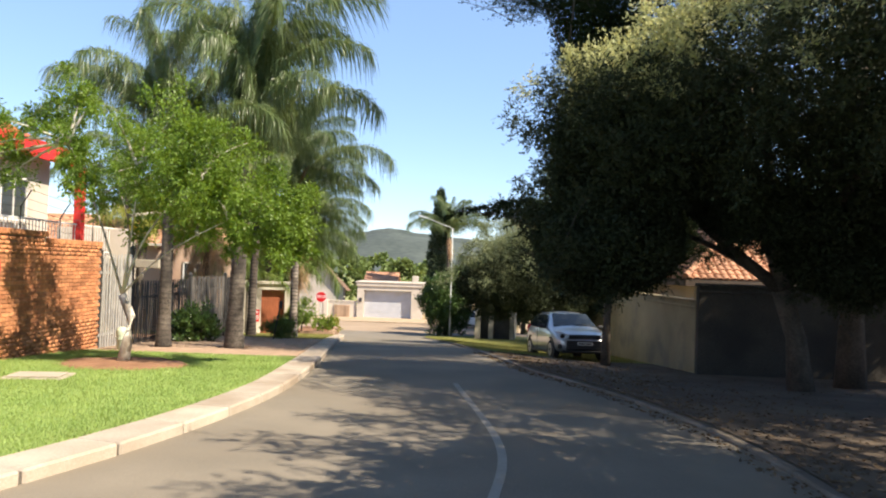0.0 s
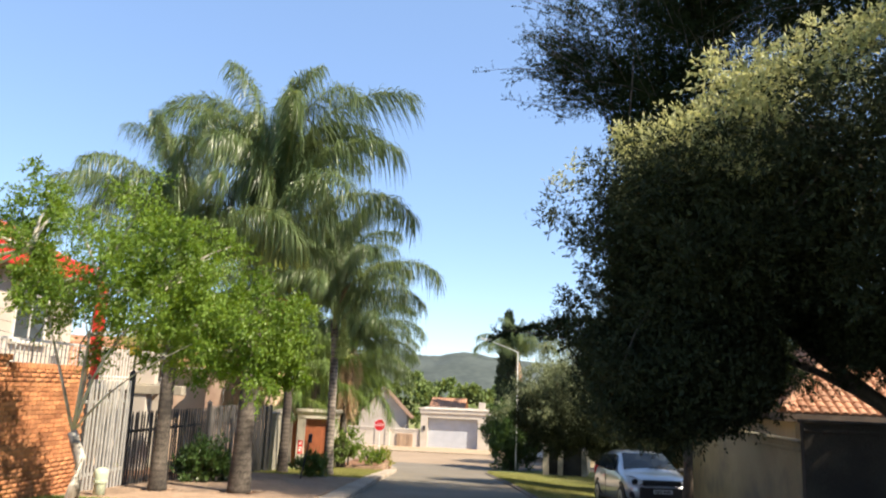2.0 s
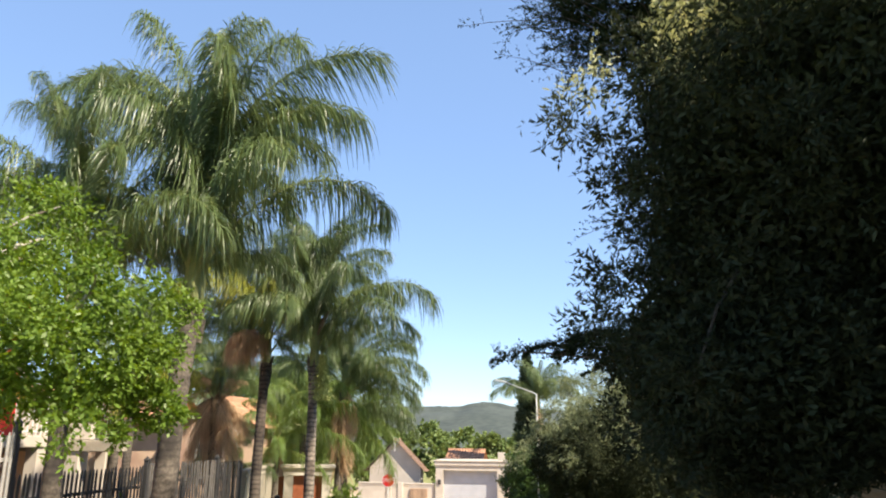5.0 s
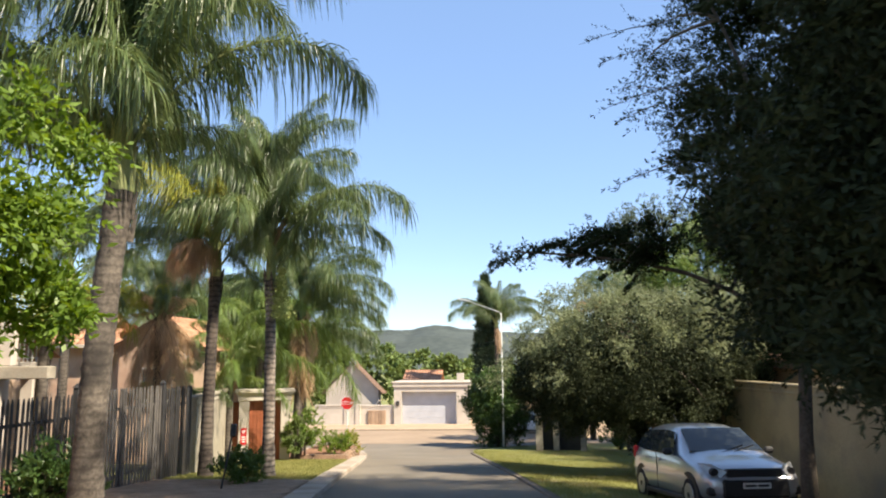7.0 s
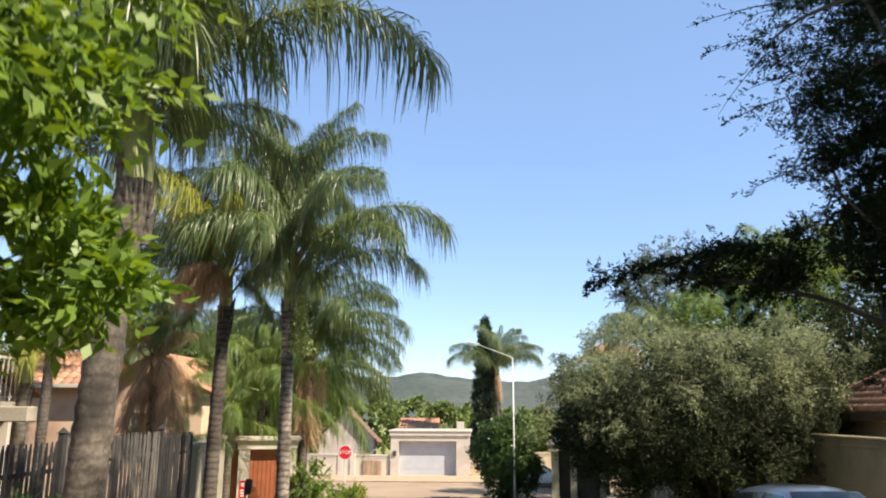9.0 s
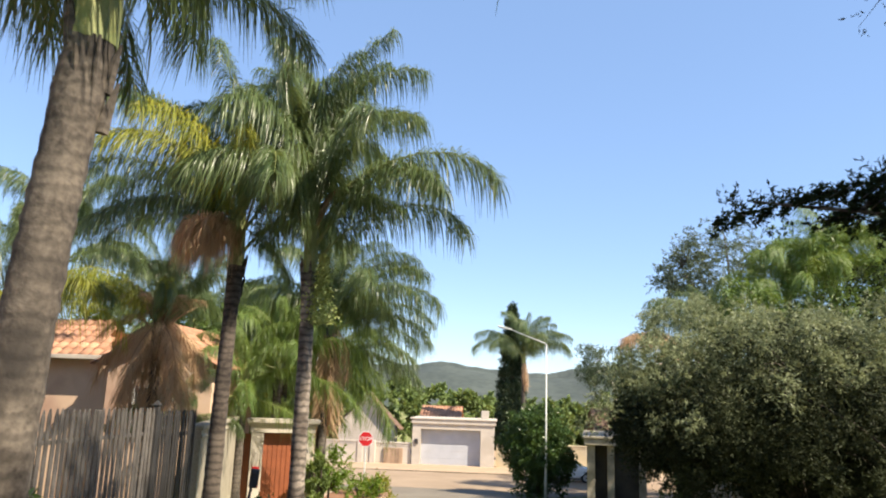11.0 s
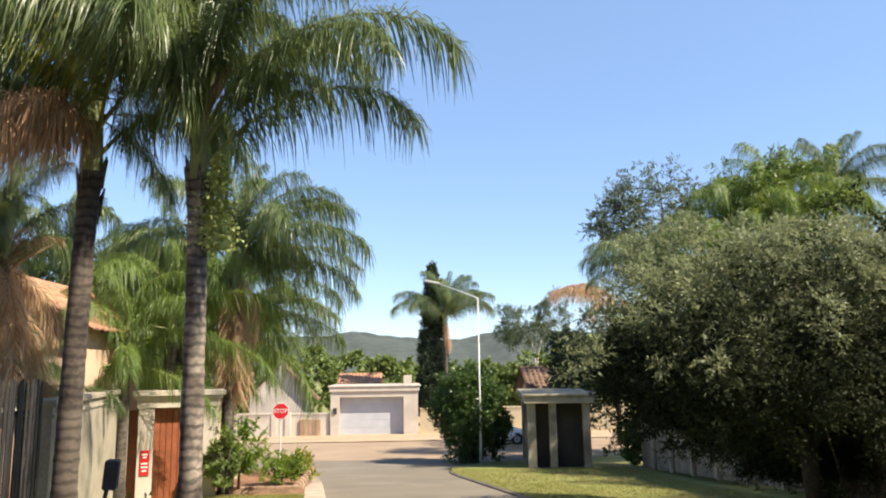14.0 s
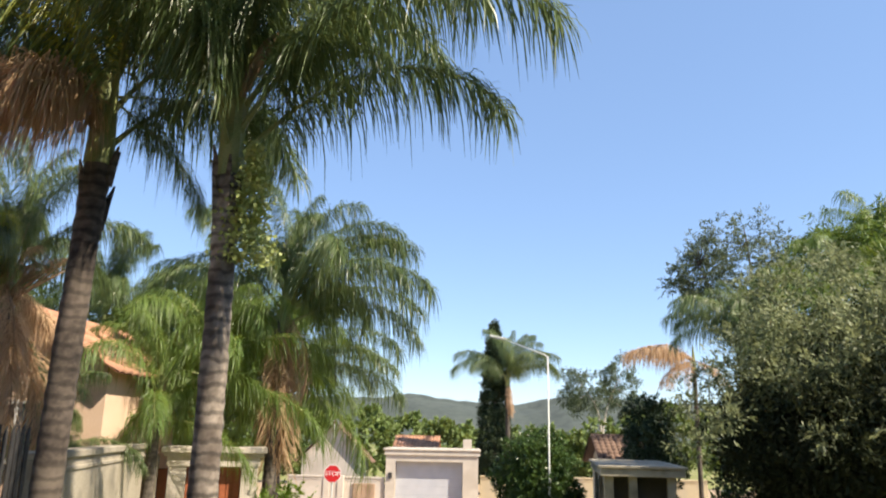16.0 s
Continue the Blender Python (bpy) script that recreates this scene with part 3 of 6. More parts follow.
def portal():
    """A white plastered entrance with a heavy moulded lintel and a wooden door."""
    y = 35.6
    zg = ground_z(y) + 0.05
    p = thing("entrance_portal", pose(-7.86, y, zg, 0, 0, 18), "white plastered entrance portal with a moulded lintel", "portal", kind="structure")
    h = 0.36 - zg
    part("pillar", box(-0.88, -0.53, -0.1, 0.35, 0, h, 0.01), WHITEWALL, p)
    part("pillar", box(0.55, 0.88, -0.1, 0.35, 0, h, 0.01), WHITEWALL, p)
    part("lintel", join([box(-0.92, 0.92, -0.12, 0.37, h, h + 0.20, 0.01), box(-0.98, 0.98, -0.18, 0.43, h + 0.20, h + 0.27, 0.012), box(-1.04, 1.04, -0.24, 0.49, h + 0.27, h + 0.40, 0.015)]), WHITEWALL, p)
    d = part("door", box(-0.53, 0.55, 0.16, 0.22, 0, h), DOORWOOD, p, "reddish-brown wooden door")
    for k in range(8):
        part("board", box(-0.525 + k * 0.134, -0.525 + k * 0.134 + 0.125, 0.135, 0.162, 0.02, h - 0.02, 0.006), DOORWOOD, d)
    part("sign", box(-0.80, -0.60, -0.125, -0.103, 0.62, 1.18, 0.004), SIGNRED, p, "red security sign with white lettering")
    for z, ww in ((1.07, 0.12), (1.01, 0.08), (0.87, 0.14), (0.79, 0.14), (0.71, 0.1)):
        part("sign_bar", box(-0.7 - ww / 2, -0.7 + ww / 2, -0.130, -0.127, z, z + 0.035), SIGNWHITE, p)
    part("side_wall", box(-1.35, -1.08, -0.15, 0.25, 0, h + 0.22, 0.01), GREYWALL, p)
    part("side_recess", box(-1.08, -0.89, 0.15, 0.30, 0, h - 0.05, 0.01), DOORWOOD, p, "dark wooden side panel")


portal()


def planter():
    p = thing("planter", pose(-6.3, 38.6, ground_z(38.6) + 0.1), "low planter edged with tan brick", "planter")
    part("soil", box(-0.9, 0.95, -1.8, 2.2, -0.5, 0.22), SOIL, p)
    bm = box(-0.11, 0.11, -0.05, 0.05, -0.04, 0.04, 0.006)
    proto = None
    for row in range(4):
        for k in range(9):
            for ms in (pose(-0.85 + k * 0.23 + 0.11 * (row % 2), -1.85, 0.02 + row * 0.085), pose(1.0, -1.75 + k * 0.44 + 0.11 * (row % 2), 0.02 + row * 0.085, 0, 0, 90)):
                if proto is None:
                    proto = part("brick", bm, PAVER, p)
                    proto.matrix_basis = ms
                else:
                    share(proto, ms, p)


planter()


# ---- roofs with real tiles ----
def tile_slope(parent, name, corners, material, pitch_w=0.30, pitch_l=0.36, singles=0):
    """Rows of curved tiles over a sloping face given by its corners: eave from a to b, then round to the ridge."""
    a, b = Vector(corners[0]), Vector(corners[1])
    ux = (b - a).normalized()
    nrm = ux.cross(Vector(corners[2]) - a).normalized()
    if nrm.z < 0:
        nrm = -nrm
    uy = nrm.cross(ux)
    if (Vector(corners[-1]) - a).dot(uy) < 0:
        uy = -uy
    flat = [((Vector(c) - a).dot(ux), (Vector(c) - a).dot(uy)) for c in corners]

    def inside(x, y):
        hit = False
        for (x0, y0), (x1, y1) in zip(flat, flat[1:] + flat[:1]):
            if (y0 > y) != (y1 > y) and x < (x1 - x0) * (y - y0) / (y1 - y0) + x0:
                hit = not hit
        return hit

    deck = mesh_object("roof_deck", [c for c in corners], [tuple(range(len(corners)))], material, parent)
    # one tile: a shallow arch, five verts across, two along
    prof = [(-0.5, 0.0), (-0.28, 0.045), (0.0, 0.06), (0.28, 0.045), (0.5, 0.0)]
    loc = [(px_ * pitch_w * 0.98, -0.02, pz + 0.035) for px_, pz in prof] + [(px_ * pitch_w * 0.98, pitch_l, pz + 0.006) for px_, pz in prof] + [(px_ * pitch_w * 0.98, -0.02, pz * 0.6) for px_, pz in prof]
    fcs = [(k, k + 1, 6 + k, 5 + k) for k in range(4)] + [(10 + k, 11 + k, k + 1, k) for k in range(4)]
    frame_m = Matrix((ux, uy, nrm)).transposed().to_4x4()
    xs = [f[0] for f in flat]
    ymax = max(f[1] for f in flat)
    spots = []
    ny = int(ymax / pitch_l) + 1
    for j in range(ny):
        x = min(xs) + pitch_w * 0.5
        while x < max(xs):
            if inside(x, j * pitch_l + pitch_l * 0.5):
                spots.append((x, j * pitch_l))
            x += pitch_w
    rng = random.Random(len(spots))
    proto = None
    for x, y in spots[:singles]:
        m = Matrix.Translation(a + ux * x + uy * y + nrm * rng.uniform(0, 0.008)) @ frame_m @ pose(0, 0, 0, 0, 0, rng.uniform(-1.5, 1.5))
        if proto is None:
            proto = mesh_object("roof_tile", loc, fcs, material, parent)
            proto.matrix_basis = m
        else:
            share(proto, m, parent)
    if spots[singles:]:
        v = np.array([[tuple(a + ux * (x + c[0]) + uy * (y + c[1]) + nrm * (c[2] + h)) for c in loc] for x, y in spots[singles:] for h in (rng.uniform(0, 0.008),)])
        ob = new("roof_tiles", quads_mesh("roof_tiles", v, material, len(loc), fcs))
        ob.parent = parent
        ob["kind"] = "stuff"


def window(parent, m, w, h, bars=2, material=None):
    """A framed window set into a facade: frame, glass, sill."""
    f = part("window", join([box(-w / 2, w / 2, -0.05, 0.03, -h / 2, -h / 2 + 0.06), box(-w / 2, w / 2, -0.05, 0.03, h / 2 - 0.06, h / 2), box(-w / 2, -w / 2 + 0.06, -0.05, 0.03, -h / 2, h / 2), box(w / 2 - 0.06, w / 2, -0.05, 0.03, -h / 2, h / 2)] + [box(-w / 2 + w * (k + 1) / bars - 0.02, -w / 2 + w * (k + 1) / bars + 0.02, -0.04, 0.02, -h / 2, h / 2) for k in range(bars - 1)]), material or WHITESTEEL, parent)
    f.matrix_basis = m
    part("pane", box(-w / 2 + 0.03, w / 2 - 0.03, -0.015, 0.0, -h / 2 + 0.03, h / 2 - 0.03), WINDOW, f)
    part("sill", box(-w / 2 - 0.06, w / 2 + 0.06, -0.14, 0.0, -h / 2 - 0.08, -h / 2 - 0.004, 0.01), material or WHITEWALL, f)


def gable_house(name, label, x0, x1, y0, y1, base, eave, ridge, wallm, tilem, along="x", singles=0, over=0.45):
    """A house with a pitched tiled roof; the ridge runs along x or y."""
    h = thing(name, pose(0, 0, 0), label, "house")
    bm = bmesh.new()
    if along == "x":
        ym = (y0 + y1) / 2
        pr = [(y0, base), (y1, base), (y1, eave), (ym, ridge), (y0, eave)]
        e0 = [bm.verts.new((x0, a, b)) for a, b in pr]
        e1 = [bm.verts.new((x1, a, b)) for a, b in pr]
    else:
        xm = (x0 + x1) / 2
        pr = [(x0, base), (x1, base), (x1, eave), (xm, ridge), (x0, eave)]
        e0 = [bm.verts.new((a, y0, b)) for a, b in pr]
        e1 = [bm.verts.new((a, y1, b)) for a, b in pr]
    bm.faces.new(e0)
    bm.faces.new(e1[::-1])
    for k in range(5):
        bm.faces.new((e0[k], e1[k], e1[(k + 1) % 5], e0[(k + 1) % 5]))
    bmesh.ops.recalc_face_normals(bm, faces=bm.faces[:])
    part("wall", bm, wallm, h)
    o, u = over, 0.05
    if along == "x":
        sl = (ridge - eave) / (ym - y0)
        tile_slope(h, "front", [(x0 - o, y0 - o, eave - o * sl + u), (x1 + o, y0 - o, eave - o * sl + u), (x1 + o, ym, ridge + u), (x0 - o, ym, ridge + u)], tilem, singles=singles)
        tile_slope(h, "back", [(x1 + o, y1 + o, eave - o * sl + u), (x0 - o, y1 + o, eave - o * sl + u), (x0 - o, ym, ridge + u), (x1 + o, ym, ridge + u)], tilem)
        part("ridge", tube([(x0 - o, ym, ridge + 0.08), (x1 + o, ym, ridge + 0.08)], [0.11, 0.11], 8), tilem, h)
    else:
        sl = (ridge - eave) / (xm - x0)
        tile_slope(h, "one", [(x1 + o, y0 - o, eave - o * sl + u), (x1 + o, y1 + o, eave - o * sl + u), (xm, y1 + o, ridge + u), (xm, y0 - o, ridge + u)], tilem, singles=singles)
        tile_slope(h, "two", [(x0 - o, y1 + o, eave - o * sl + u), (x0 - o, y0 - o, eave - o * sl + u), (xm, y0 - o, ridge + u), (xm, y1 + o, ridge + u)], tilem)
        part("ridge", tube([(xm, y0 - o, ridge + 0.08), (xm, y1 + o, ridge + 0.08)], [0.11, 0.11], 8), tilem, h)
    return h


def white_house():
    """A two-storey white house with balconies behind the brick wall."""
    h = gable_house("white_house", "two-storey white plastered house with a red tiled roof", -21.0, -12.6, 14.0, 24.0, -1.0, 5.0, 7.0, WHITEWALL, REDTILE, "y")
    part("balcony_slab", box(-12.6, -10.7, 17.0, 27.0, 1.45, 1.72, 0.02), WHITEWALL, h)
    for y in (17.3, 20.5, 23.7, 26.6):
        part("column", box(-11.05, -10.75, y - 0.15, y + 0.15, -1.0, 1.45, 0.01), WHITEWALL, h)
    rail = part("balcony_rail", join([box(-10.86, -10.82, 17.0, 27.0, 2.58, 2.63), box(-10.86, -10.82, 17.0, 27.0, 1.80, 1.83)]), WHITESTEEL, h)
    proto = None
    for k in range(60):
        m = pose(-10.84, 17.1 + k * 0.165, 1.73)
        if proto is None:
            proto = part("baluster", box(-0.01, 0.01, -0.01, 0.01, 0, 0.87), WHITESTEEL, rail)
            proto.matrix_basis = m
        else:
            share(proto, m, rail)
    part("red_column", box(-10.95, -10.72, 22.3, 22.55, 1.72, 4.3, 0.01), REDPAINT, h, "bright red balcony column")
    for y, z in ((16.2, 3.3), (19.2, 3.3), (22.0, 3.3), (16.2, 0.4), (19.6, 0.4)):
        window(h, pose(-12.6, y, z, 0, 0, 90), 1.4, 1.3)
    part("fascia", box(-12.13, -12.03, 13.5, 24.5, 4.55, 5.08, 0.01), REDPAINT, h, "red painted fascia board")


white_house()
h2 = gable_house("salmon_house", "salmon plastered house with a terracotta tiled gable roof", -12.2, -9.3, 33.5, 37.0, -2.5, 2.2, 3.1, PINK, TERRA, "y", singles=0, over=0.3)
part("side_wing", box(-17.0, -12.2, 34.2, 37.0, -2.5, 2.45), PINK, h2)
tile_slope(h2, "wing_front", [(-17.2, 33.8, 2.3), (-12.3, 33.8, 2.3), (-13.4, 35.6, 3.4), (-17.2, 35.6, 3.4)], TERRA)
tile_slope(h2, "wing_back", [(-12.3, 37.4, 2.3), (-17.2, 37.4, 2.3), (-17.2, 35.6, 3.4), (-13.4, 35.6, 3.4)], TERRA)
part("gutter", box(-17.2, -12.3, 33.74, 33.82, 2.22, 2.34, 0.01), WHITEWALL, h2)
window(h2, pose(-10.9, 33.5, 1.0, 0, 0, 0), 1.1, 1.1)
h3 = gable_house("annexe_house", "salmon plastered annexe with a terracotta tiled roof", -17.5, -12.6, 25.0, 29.5, -2.0, 2.0, 3.0, PINK, TERRA, "x")
part("balcony_wall", box(-12.6, -10.1, 24.6, 24.8, 1.62, 2.6, 0.02), WHITEWALL, h3)
part("beam", box(-12.6, -9.1, 24.3, 24.6, 1.35, 1.62, 0.02), GREYWALL, h3)
part("column", box(-10.6, -10.2, 24.35, 24.75, -1.2, 1.35, 0.02), WHITEWALL, h3)


# ---- the end of the street ----
def end_garage():
    y = 72.6
    g = thing("double_garage", pose(0, y, 0), "flat-roofed plastered double garage with a pale sectional door", "garage")
    part("wall", join([box(-7.85, -7.2, 0, 6, -3.7, -0.35), box(-2.6, -1.55, 0, 6, -3.7, -0.35), box(-7.2, -2.6, 0, 6, -0.75, -0.35), box(-7.2, -2.6, 5.8, 6, -3.7, -0.75)]), WHITEWALL, g)
    part("parapet", join([box(-7.95, -1.45, -0.12, 6.1, -0.35, -0.02, 0.02), box(-8.05, -1.35, -0.2, 6.2, -0.02, 0.08, 0.02)]), WHITEWALL, g)
    part("chimney", box(-2.6, -2.0, 1.0, 1.6, 0.05, 0.75, 0.02), WHITEWALL, g)
    d = part("door", box(-7.2, -2.6, 0.55, 0.6, -3.5, -0.75), GARAGEDOOR, g, "pale blue-grey sectional garage door")
    for k in range(5):
        part("panel", box(-7.18, -2.62, 0.525, 0.552, -3.48 + k * 0.545, -3.48 + k * 0.545 + 0.535, 0.006), GARAGEDOOR, d)
    part("wall_lamp", box(-7.65, -7.4, -0.1, 0.0, -1.9, -1.5, 0.02), BLACKSTEEL, g)


end_garage()
wall_run("wall_corner", -10.8, 72.9, -7.95, 72.9, -3.8, -1.95, 0.25, WHITEWALL, "white plastered corner wall by the garage", 0.12)
gt = thing("garden_gate", pose(-9.3, 72.72, -3.5), "small brown panelled gate in the white corner wall", "gate", kind="structure")
part("leaf", box(-0.75, 0.75, -0.06, 0.04, 0, 1.25, 0.02), PAVER, gt)
for k in range(5):
    part("board", box(-0.72 + k * 0.29, -0.72 + k * 0.29 + 0.26, -0.085, -0.058, 0.05, 1.2, 0.01), PAVER, gt)
wall_run("wall_street", -14.5, 72.6, -10.8, 72.6, -3.8, -1.9, 0.25, WHITEWALL, "white plastered street wall", 0.12, pillars=(0.72, 0.98))
gh = gable_house("gabled_house", "white house with a steep dark-edged gable towards the street", -14.1, -9.5, 75.0, 76.6, -3.8, -0.6, 1.7, WHITEWALL, BROWNTILE, "y")
rh = gable_house("red_roofed_house", "low house under an orange tiled roof behind the garage", -8.0, -5.0, 84.0, 90.0, -3.8, -0.1, 0.75, CREAM, TERRA, "x")
wall_run("wall_side_street", -1.4, 73.2, 14.0, 73.2, -3.8, -1.7, 0.25, CREAM, "cream street wall past the garage", 0.1)


# ---- walls and buildings on the side with the olives ----
wall_run("wall_cream", 6.45, 18.5, 6.35, 31.0, -1.7, 1.05, 0.22, SHADED_OCHRE, "ochre plastered boundary wall, tree shade darkening its colour", 0.06)
wall_run("wall_shaded", 6.35, 18.4, 16.0, 17.6, -1.2, 1.45, 0.24, SHADEWALL, "tall plastered wall under the trees, deep shade put in its colour", 0.08)
wall_run("wall_near", 16.0, -8.0, 16.1, 17.8, -0.8, 1.45, 0.24, SHADEWALL, "unseen plastered wall closing the place behind the olives, shade in its colour", 0.08)


def hip_house():
    h = thing("tiled_house", pose(0, 0, 0), "house with a weathered terracotta hipped roof behind the wall", "house")
    x0, x1, y0, y1, eave, ridge = 7.6, 17.0, 22.3, 30.0, 1.60, 4.3
    part("wall", box(x0, x1, y0, y1, -1.5, eave), CREAM, h)
    o = 0.4
    a, b, c, d = (x0 - o, y0 - o, eave), (x1 + o, y0 - o, eave), (x1 + o, y1 + o, eave), (x0 - o, y1 + o, eave)
    ym = (y0 + y1) / 2
    r0, r1 = (x0 + 3.4, ym, ridge), (x1 - 3.4, ym, ridge)
    tile_slope(h, "front", [a, b, r1, r0], TERRA, 0.22, 0.25, singles=250)
    tile_slope(h, "side", [d, a, r0], TERRA, 0.22, 0.25)
    tile_slope(h, "back", [c, d, r0, r1], TERRA)
    tile_slope(h, "far", [b, c, r1], TERRA)
    part("fascia", join([box(x0 - o, x1 + o, y0 - o - 0.03, y0 - o + 0.02, eave - 0.2, eave + 0.01), box(x0 - o - 0.03, x0 - o + 0.02, y0 - o, y1 + o, eave - 0.2, eave + 0.01)]), DARKWOOD, h)
    for p, q in ((a, r0), (d, r0), (b, r1), (c, r1), (r0, r1)):
        part("ridge_cap", tube([(p[0], p[1], p[2] + 0.09), (q[0], q[1], q[2] + 0.09)], [0.10, 0.10], 8), TERRA, h)


hip_house()


def corner_garage():
    """A flat-roofed plastered garage near the street corner, its doors to the street."""
    g = thing("corner_garage", pose(2.95, 51.5, 0, 0, 0, -7), "flat-roofed plastered garage with dark doors and square columns", "garage")
    base, top = -3.3, -0.25
    part("back_wall", box(2.2, 2.4, -3.5, 3.6, base, top), GREYWALL, g)
    part("side_wall", box(0.0, 2.4, 3.4, 3.6, base, top), GREYWALL, g)
    # darkened wall painted in for the shaded opening behind the columns
    part("side_wall", box(0.2, 2.4, -2.9, -2.7, base, top), SHADEWALL, g)
    for x in (2.1,):
        part("column", box(x, x + 0.28, -3.55, -3.2, base, top, 0.012), GREYWALL, g)
    part("roof_slab", join([box(-0.25, 2.7, -3.8, 3.9, top, top + 0.28, 0.02), box(-0.33, 2.78, -3.88, 3.98, top + 0.28, top + 0.38, 0.02)]), GREYWALL, g)
    for y in (-3.5, -0.1, 3.3):
        part("column", box(-0.12, 0.22, y - 0.02, y + 0.34, base, top, 0.012), GREYWALL, g)
    part("column", box(0.75, 1.05, -3.55, -3.2, base, top, 0.012), GREYWALL, g)
    for y in (-3.1, 0.3):
        d = part("door", box(0.1, 0.15, y, y + 2.95, base, top - 0.5), DARKWOOD, g, "dark brown garage door")
        for k in range(5):
            part("plank", box(0.075, 0.102, y + 0.04, y + 2.9, base + 0.05 + k * 0.5, base + 0.05 + k * 0.5 + 0.46, 0.01), DARKWOOD, d)
        part("door_head", box(0.02, 0.2, y, y + 2.95, top - 0.5, top), GREYWALL, g)


corner_garage()


def board_fence():
    f = thing("board_fence", pose(0, 0, 0), "weathered timber fence with pale concrete posts", "fence", kind="structure")
    proto = None
    post = None
    for k in range(95):
        s = k / 94
        x, y = 6.5 + 0.4 * s, 31.3 + 16.2 * s
        m = Matrix.Translation((x, y, ground_z(y) + 0.02)) @ pose(0, 0, 0, 0, 0, random.Random(k).uniform(-2, 2)) @ Matrix.Diagonal((1, 1, 1 + 0.05 * math.sin(k * 1.7), 1))
        if proto is None:
            proto = part("board", box(-0.012, 0.012, -0.075, 0.075, 0, 1.75, 0.004), FENCEWOOD, f)
            proto.matrix_basis = m
        else:
            share(proto, m, f)
        if k % 12 == 0:
            m = pose(x - 0.10, y, ground_z(y))
            if post is None:
                post = part("post", box(-0.06, 0.06, -0.06, 0.06, 0, 1.9, 0.01), KERB, f)
                post.matrix_basis = m
            else:
                share(post, m, f)


board_fence()
gable_house("brown_roofed_house", "house with a dark terracotta roof behind the corner garage", 4.9, 6.6, 60.5, 65.0, -3.6, -0.1, 1.1, CREAM, BROWNTILE, "x")


def hills():
    for name, y, rows_, hk in (("hill_range_near", 900, [(-1500, 30), (-700, 38), (-300, 40), (-110, 36), (-62, 46), (-30, 40), (60, 30), (150, 44), (260, 40), (700, 34), (1500, 30)], 1), ("hill_range_far", 1500, [(-2200, 60), (-900, 66), (-140, 70), (-100, 83), (-60, 72), (-20, 68), (60, 62), (110, 60), (160, 74), (240, 80), (400, 70), (1200, 66), (2200, 60)], 2)):
        xs = np.arange(rows_[0][0], rows_[-1][0], 6.0)
        tops = np.interp(xs, [r[0] for r in rows_], [r[1] for r in rows_])
        for _ in range(2):
            tops = np.convolve(np.pad(tops, 3, mode="edge"), np.ones(7) / 7, mode="valid")
        tops = tops + np.array([2.0 * noise.noise(Vector((x * 0.05, y, 0))) + 1.1 * noise.noise(Vector((x * 0.21, y, 3))) for x in xs])
        verts, faces = [], []
        for i, (x, tp) in enumerate(zip(xs, tops)):
            for j, (dy, f) in enumerate(((-260, 0.0), (-160, 0.25), (-70, 0.7), (0, 1.0), (120, 0.8))):
                z = -8 + (tp + 6) * f + (3.0 * noise.noise(Vector((x * 0.03, dy * 0.03, y))) if 0 < j < 3 else 0)
                verts.append((x, y + dy, z))
            if i:
                faces += [(5 * i - 5 + j, 5 * i + j, 5 * i + 1 + j, 5 * i - 4 + j) for j in range(4)]
        tagged(mesh_object(name, verts, faces, HILL, smooth=True), "wooded hills on the skyline, haze put in their blue-green colour", "hill", kind="structure")


hills()


